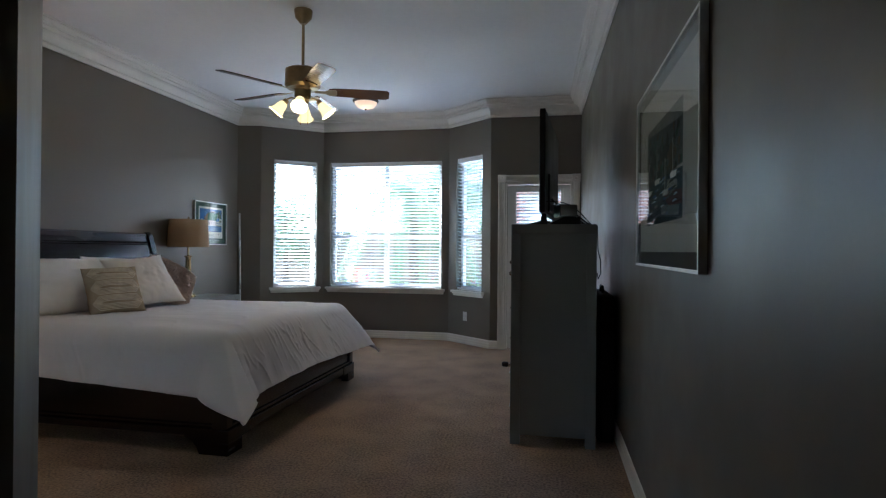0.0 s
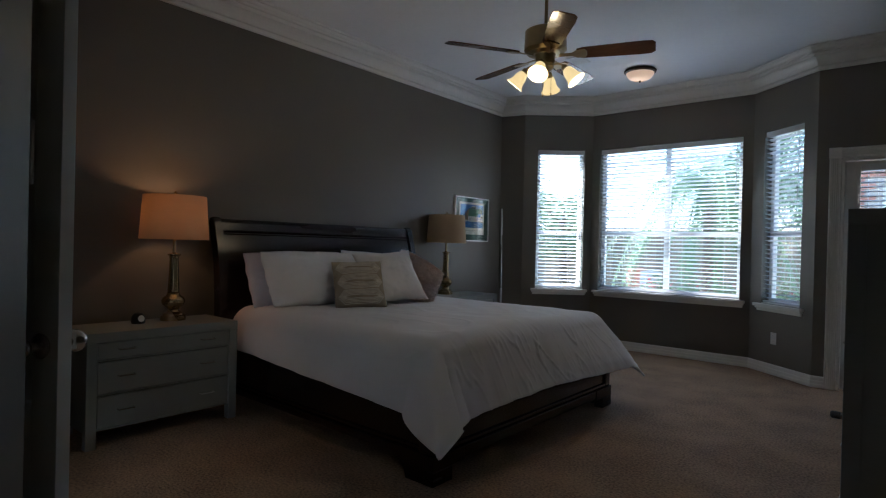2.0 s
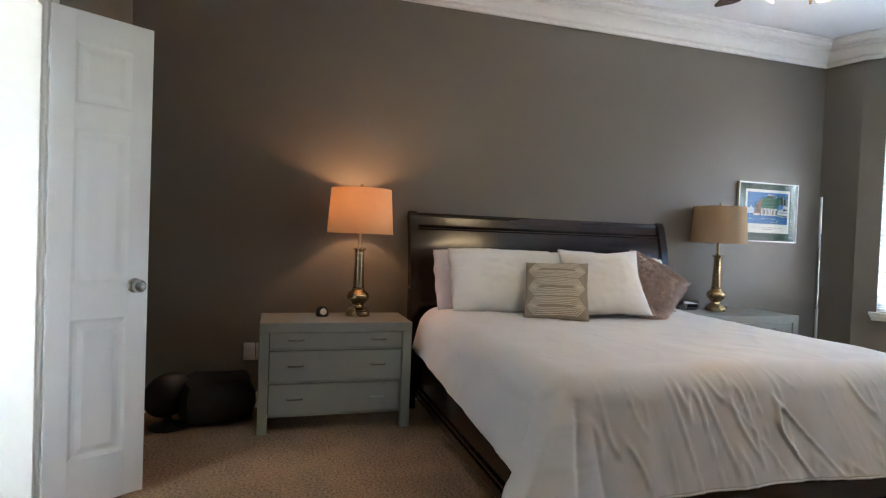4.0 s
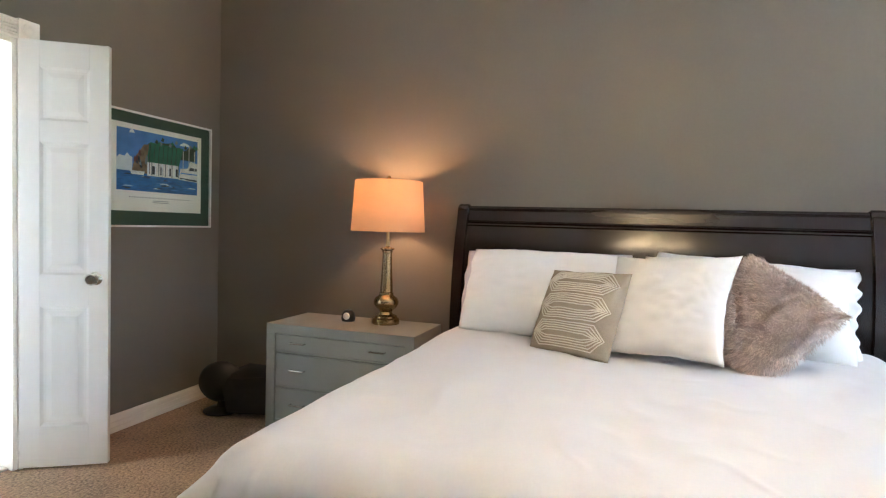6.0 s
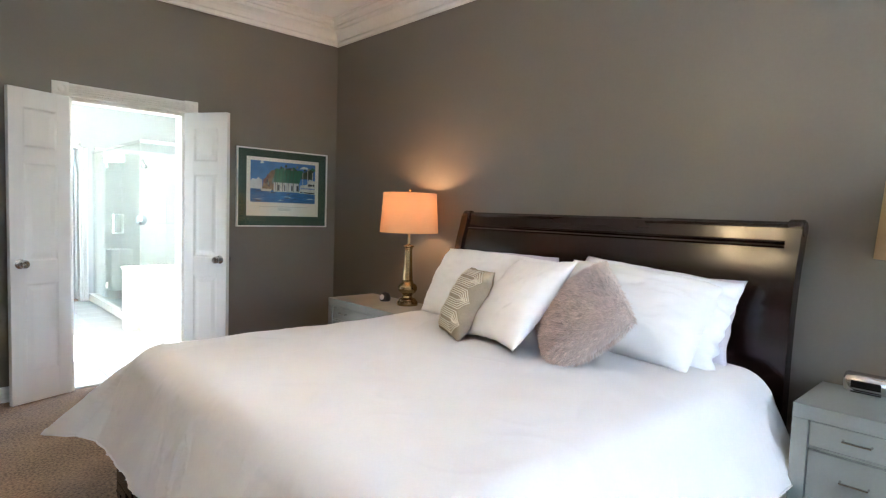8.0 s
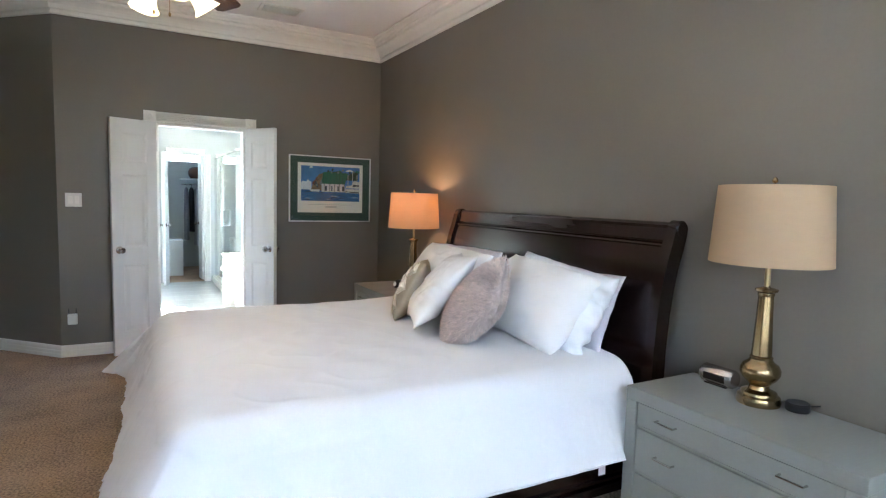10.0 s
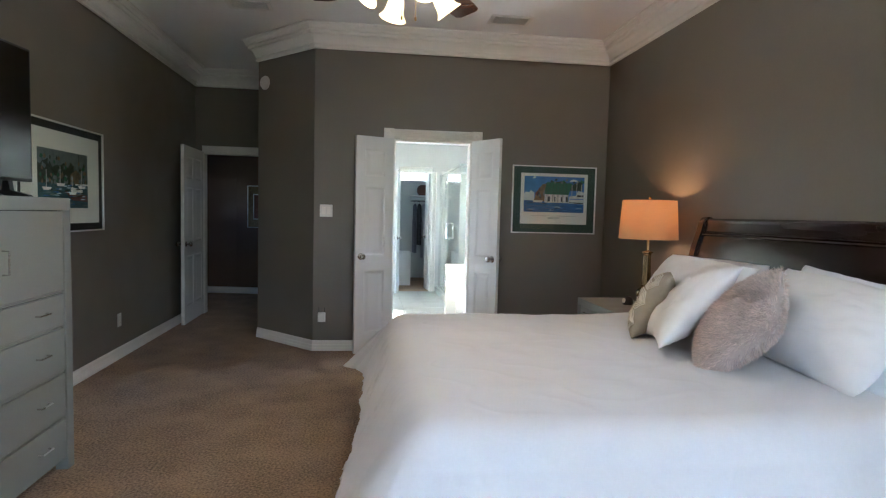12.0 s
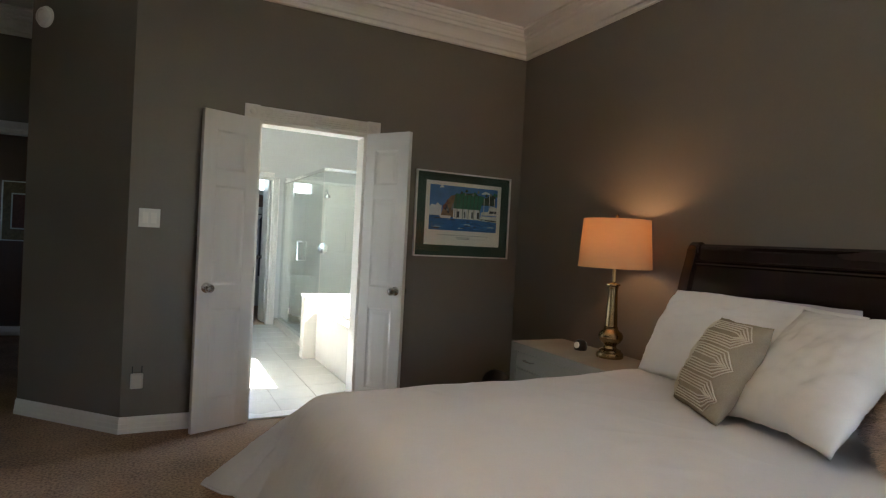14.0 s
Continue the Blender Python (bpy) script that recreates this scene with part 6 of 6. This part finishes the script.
def patio_chair(at, turn):
    c = thing("patio_chair", "pale patio chair with a coral cushion", "chair", at, turn)
    part("seat", cube((-0.20, -0.20, 0.38), (0.20, 0.20, 0.42), 0.01), M_CHAIR, c)
    part("cushion", cube((-0.18, -0.18, 0.42), (0.18, 0.16, 0.50), 0.03), M_CUSHION, c)
    part("backrest", cube((-0.20, 0.17, 0.42), (0.20, 0.21, 0.98), 0.012), M_CHAIR, c)
    part("back_cushion", cube((-0.17, 0.10, 0.50), (0.17, 0.168, 0.96), 0.03), M_CUSHION, c)
    for x in (-0.17, 0.17):
        part("armrest", cube((x - 0.03, -0.20, 0.60), (x + 0.03, 0.19, 0.63), 0.008), M_CHAIR, c)
        for y in (-0.17, 0.17):
            part("leg", cube((x - 0.02, y - 0.02, 0.0), (x + 0.02, y + 0.02, 0.38), 0.004), M_CHAIR, c)
        part("arm_post", cube((x - 0.015, -0.195, 0.42), (x + 0.015, -0.165, 0.60), 0.003), M_CHAIR, c)


patio_chair((-3.60, 12.0, GZ), 205)
urn = thing("garden_urn", "coral terracotta urn on a waisted foot", "planter", (-3.95, 12.1, GZ))
part("bowl", lathe([(0.075, 0.52), (0.10, 0.58), (0.15, 0.75), (0.17, 0.95), (0.185, 0.98), (0.175, 1.02), (0.155, 1.0), (0.14, 0.78), (0, 0.70)], 28), M_CUSHION, urn, "", True)
part("pedestal", lathe([(0, 0), (0.19, 0), (0.19, 0.06), (0.16, 0.10), (0.13, 0.30), (0.085, 0.46), (0.10, 0.50), (0.075, 0.52)], 28), M_CUSHION, urn, "", True)

# brick wing of the house seen through the patio door
wing = thing("house_wing", "red brick wing of the house with a white window", "house", (0, 0, GZ))
WY, WX0, WX1, WH = 9.6, -0.50, 4.2, 3.2
VX0, VX1 = 0.12, 0.46
bm = cube((WX0 + 0.012, WY + 0.012, 0), (VX0, WY + 0.20, WH))
box(bm, (VX1, WY + 0.012, 0), (WX1, WY + 0.20, WH)), box(bm, (VX0, WY + 0.0125, 0), (VX1, WY + 0.199, 0.9)), box(bm, (VX0, WY + 0.0125, 2.3), (VX1, WY + 0.199, WH))
part("wall", bm, M_MORTAR, wing)
win = part("window", cube((VX0, WY + 0.06, 0.9), (VX1, WY + 0.10, 2.3), 0.01), M_TRIM, wing)
part("pane", cube((VX0 + 0.04, WY + 0.05, 0.94), (VX1 - 0.04, WY + 0.058, 2.26)), M_WHITEPL, win, "plain opaque white pane")
part("roof", prism([(WY - 0.5, WH), (WY + 2.5, WH + 1.2), (WY + 2.5, WH + 1.32), (WY - 0.5, WH + 0.14)], WX0 - 0.05, WX1 + 0.3, "x"), material("grey_shingle", (0.10, 0.09, 0.085), 0.9, vary=0.25), wing)
BW, BH = 0.215, 0.067
first = None
vs, fs = [], []
count = 0
for row in range(int(WH / 0.077)):
    off = 0.1125 * (row % 2)
    x = WX0 - off
    while x < WX1 - 0.05:
        z = row * 0.077 + 0.005
        a, b = max(x, WX0), min(x + BW, WX1)
        inside = z > 0.85 and z < 2.32 and b > VX0 - 0.02 and a < VX1 + 0.02
        if b - a > 0.08 and not inside:
            if count < 300 and abs(b - a - BW) < 1e-6 and x < 1.9 and 0.8 < z < 2.6:
                if first is None:
                    ob = part("brick", cube((0, 0, 0), (BW, 0.02, BH), 0.003), M_BRICK, wing)
                    first = ob.data
                else:
                    ob = new("brick", first)
                    ob.parent = wing
                ob.location = (a, WY, z)
                count += 1
            else:
                i = len(vs)
                vs += [(p, q, s) for p in (a, b) for q in (WY, WY + 0.02) for s in (z, z + BH)]
                fs += [tuple(i + k for k in f) for f in ((0, 1, 5, 4), (0, 2, 3, 1), (4, 5, 7, 6), (1, 3, 7, 5), (0, 4, 6, 2))]
        x += BW + 0.010
me = bpy.data.meshes.new("bricks")
me.from_pydata(vs, [], fs)
me.materials.append(M_BRICK)
rest = new("bricks", me)
rest.parent = wing
rest["kind"] = "stuff"

# ---- tiles of the bathroom floor and shower ----
fb_base = structure(part("floor_bath", cube((BX0, BY0, 0.0005), (BX1, YS - 0.03, 0.004)), M_GROUT), "white tiled bathroom floor")
TS, first = 0.33, None
for i in range(9):
    for j in range(12):
        x, y = BX0 + 0.01 + i * TS, BY0 + 0.02 + j * TS
        if x + TS > BX1 or y + TS > YS - 0.02 or x + TS < -2.55:
            continue
        if first is None:
            ob = part("tile", cube((0, 0, 0), (TS - 0.004, TS - 0.004, 0.004), 0.0012), M_TILE, fb_base)
            first = ob.data
        else:
            ob = new("tile", first)
            ob.parent = fb_base
        ob.location = (x, y, 0.004)
first = None
back = [o for o in sh.children if o.name.startswith("back_wall")][0]
for i in range(4):
    for j in range(6):
        if first is None:
            ob = part("tile", cube((0, 0, 0), (0.296, 0.006, 0.316), 0.0015), M_WTILE, back)
            first = ob.data
        else:
            ob = new("tile", first)
            ob.parent = back
        ob.location = (CURB_X - 0.32 - 0.30 * i, BY0 + 0.0225, 0.10 + 0.32 * j)
structure(part("threshold", cube((BATH_R + 0.023, YS - T - 0.01, 0.0045), (BATH_L - 0.023, YS - 0.03, 0.014), 0.003), M_TILE), "white marble threshold of the bath doorway")
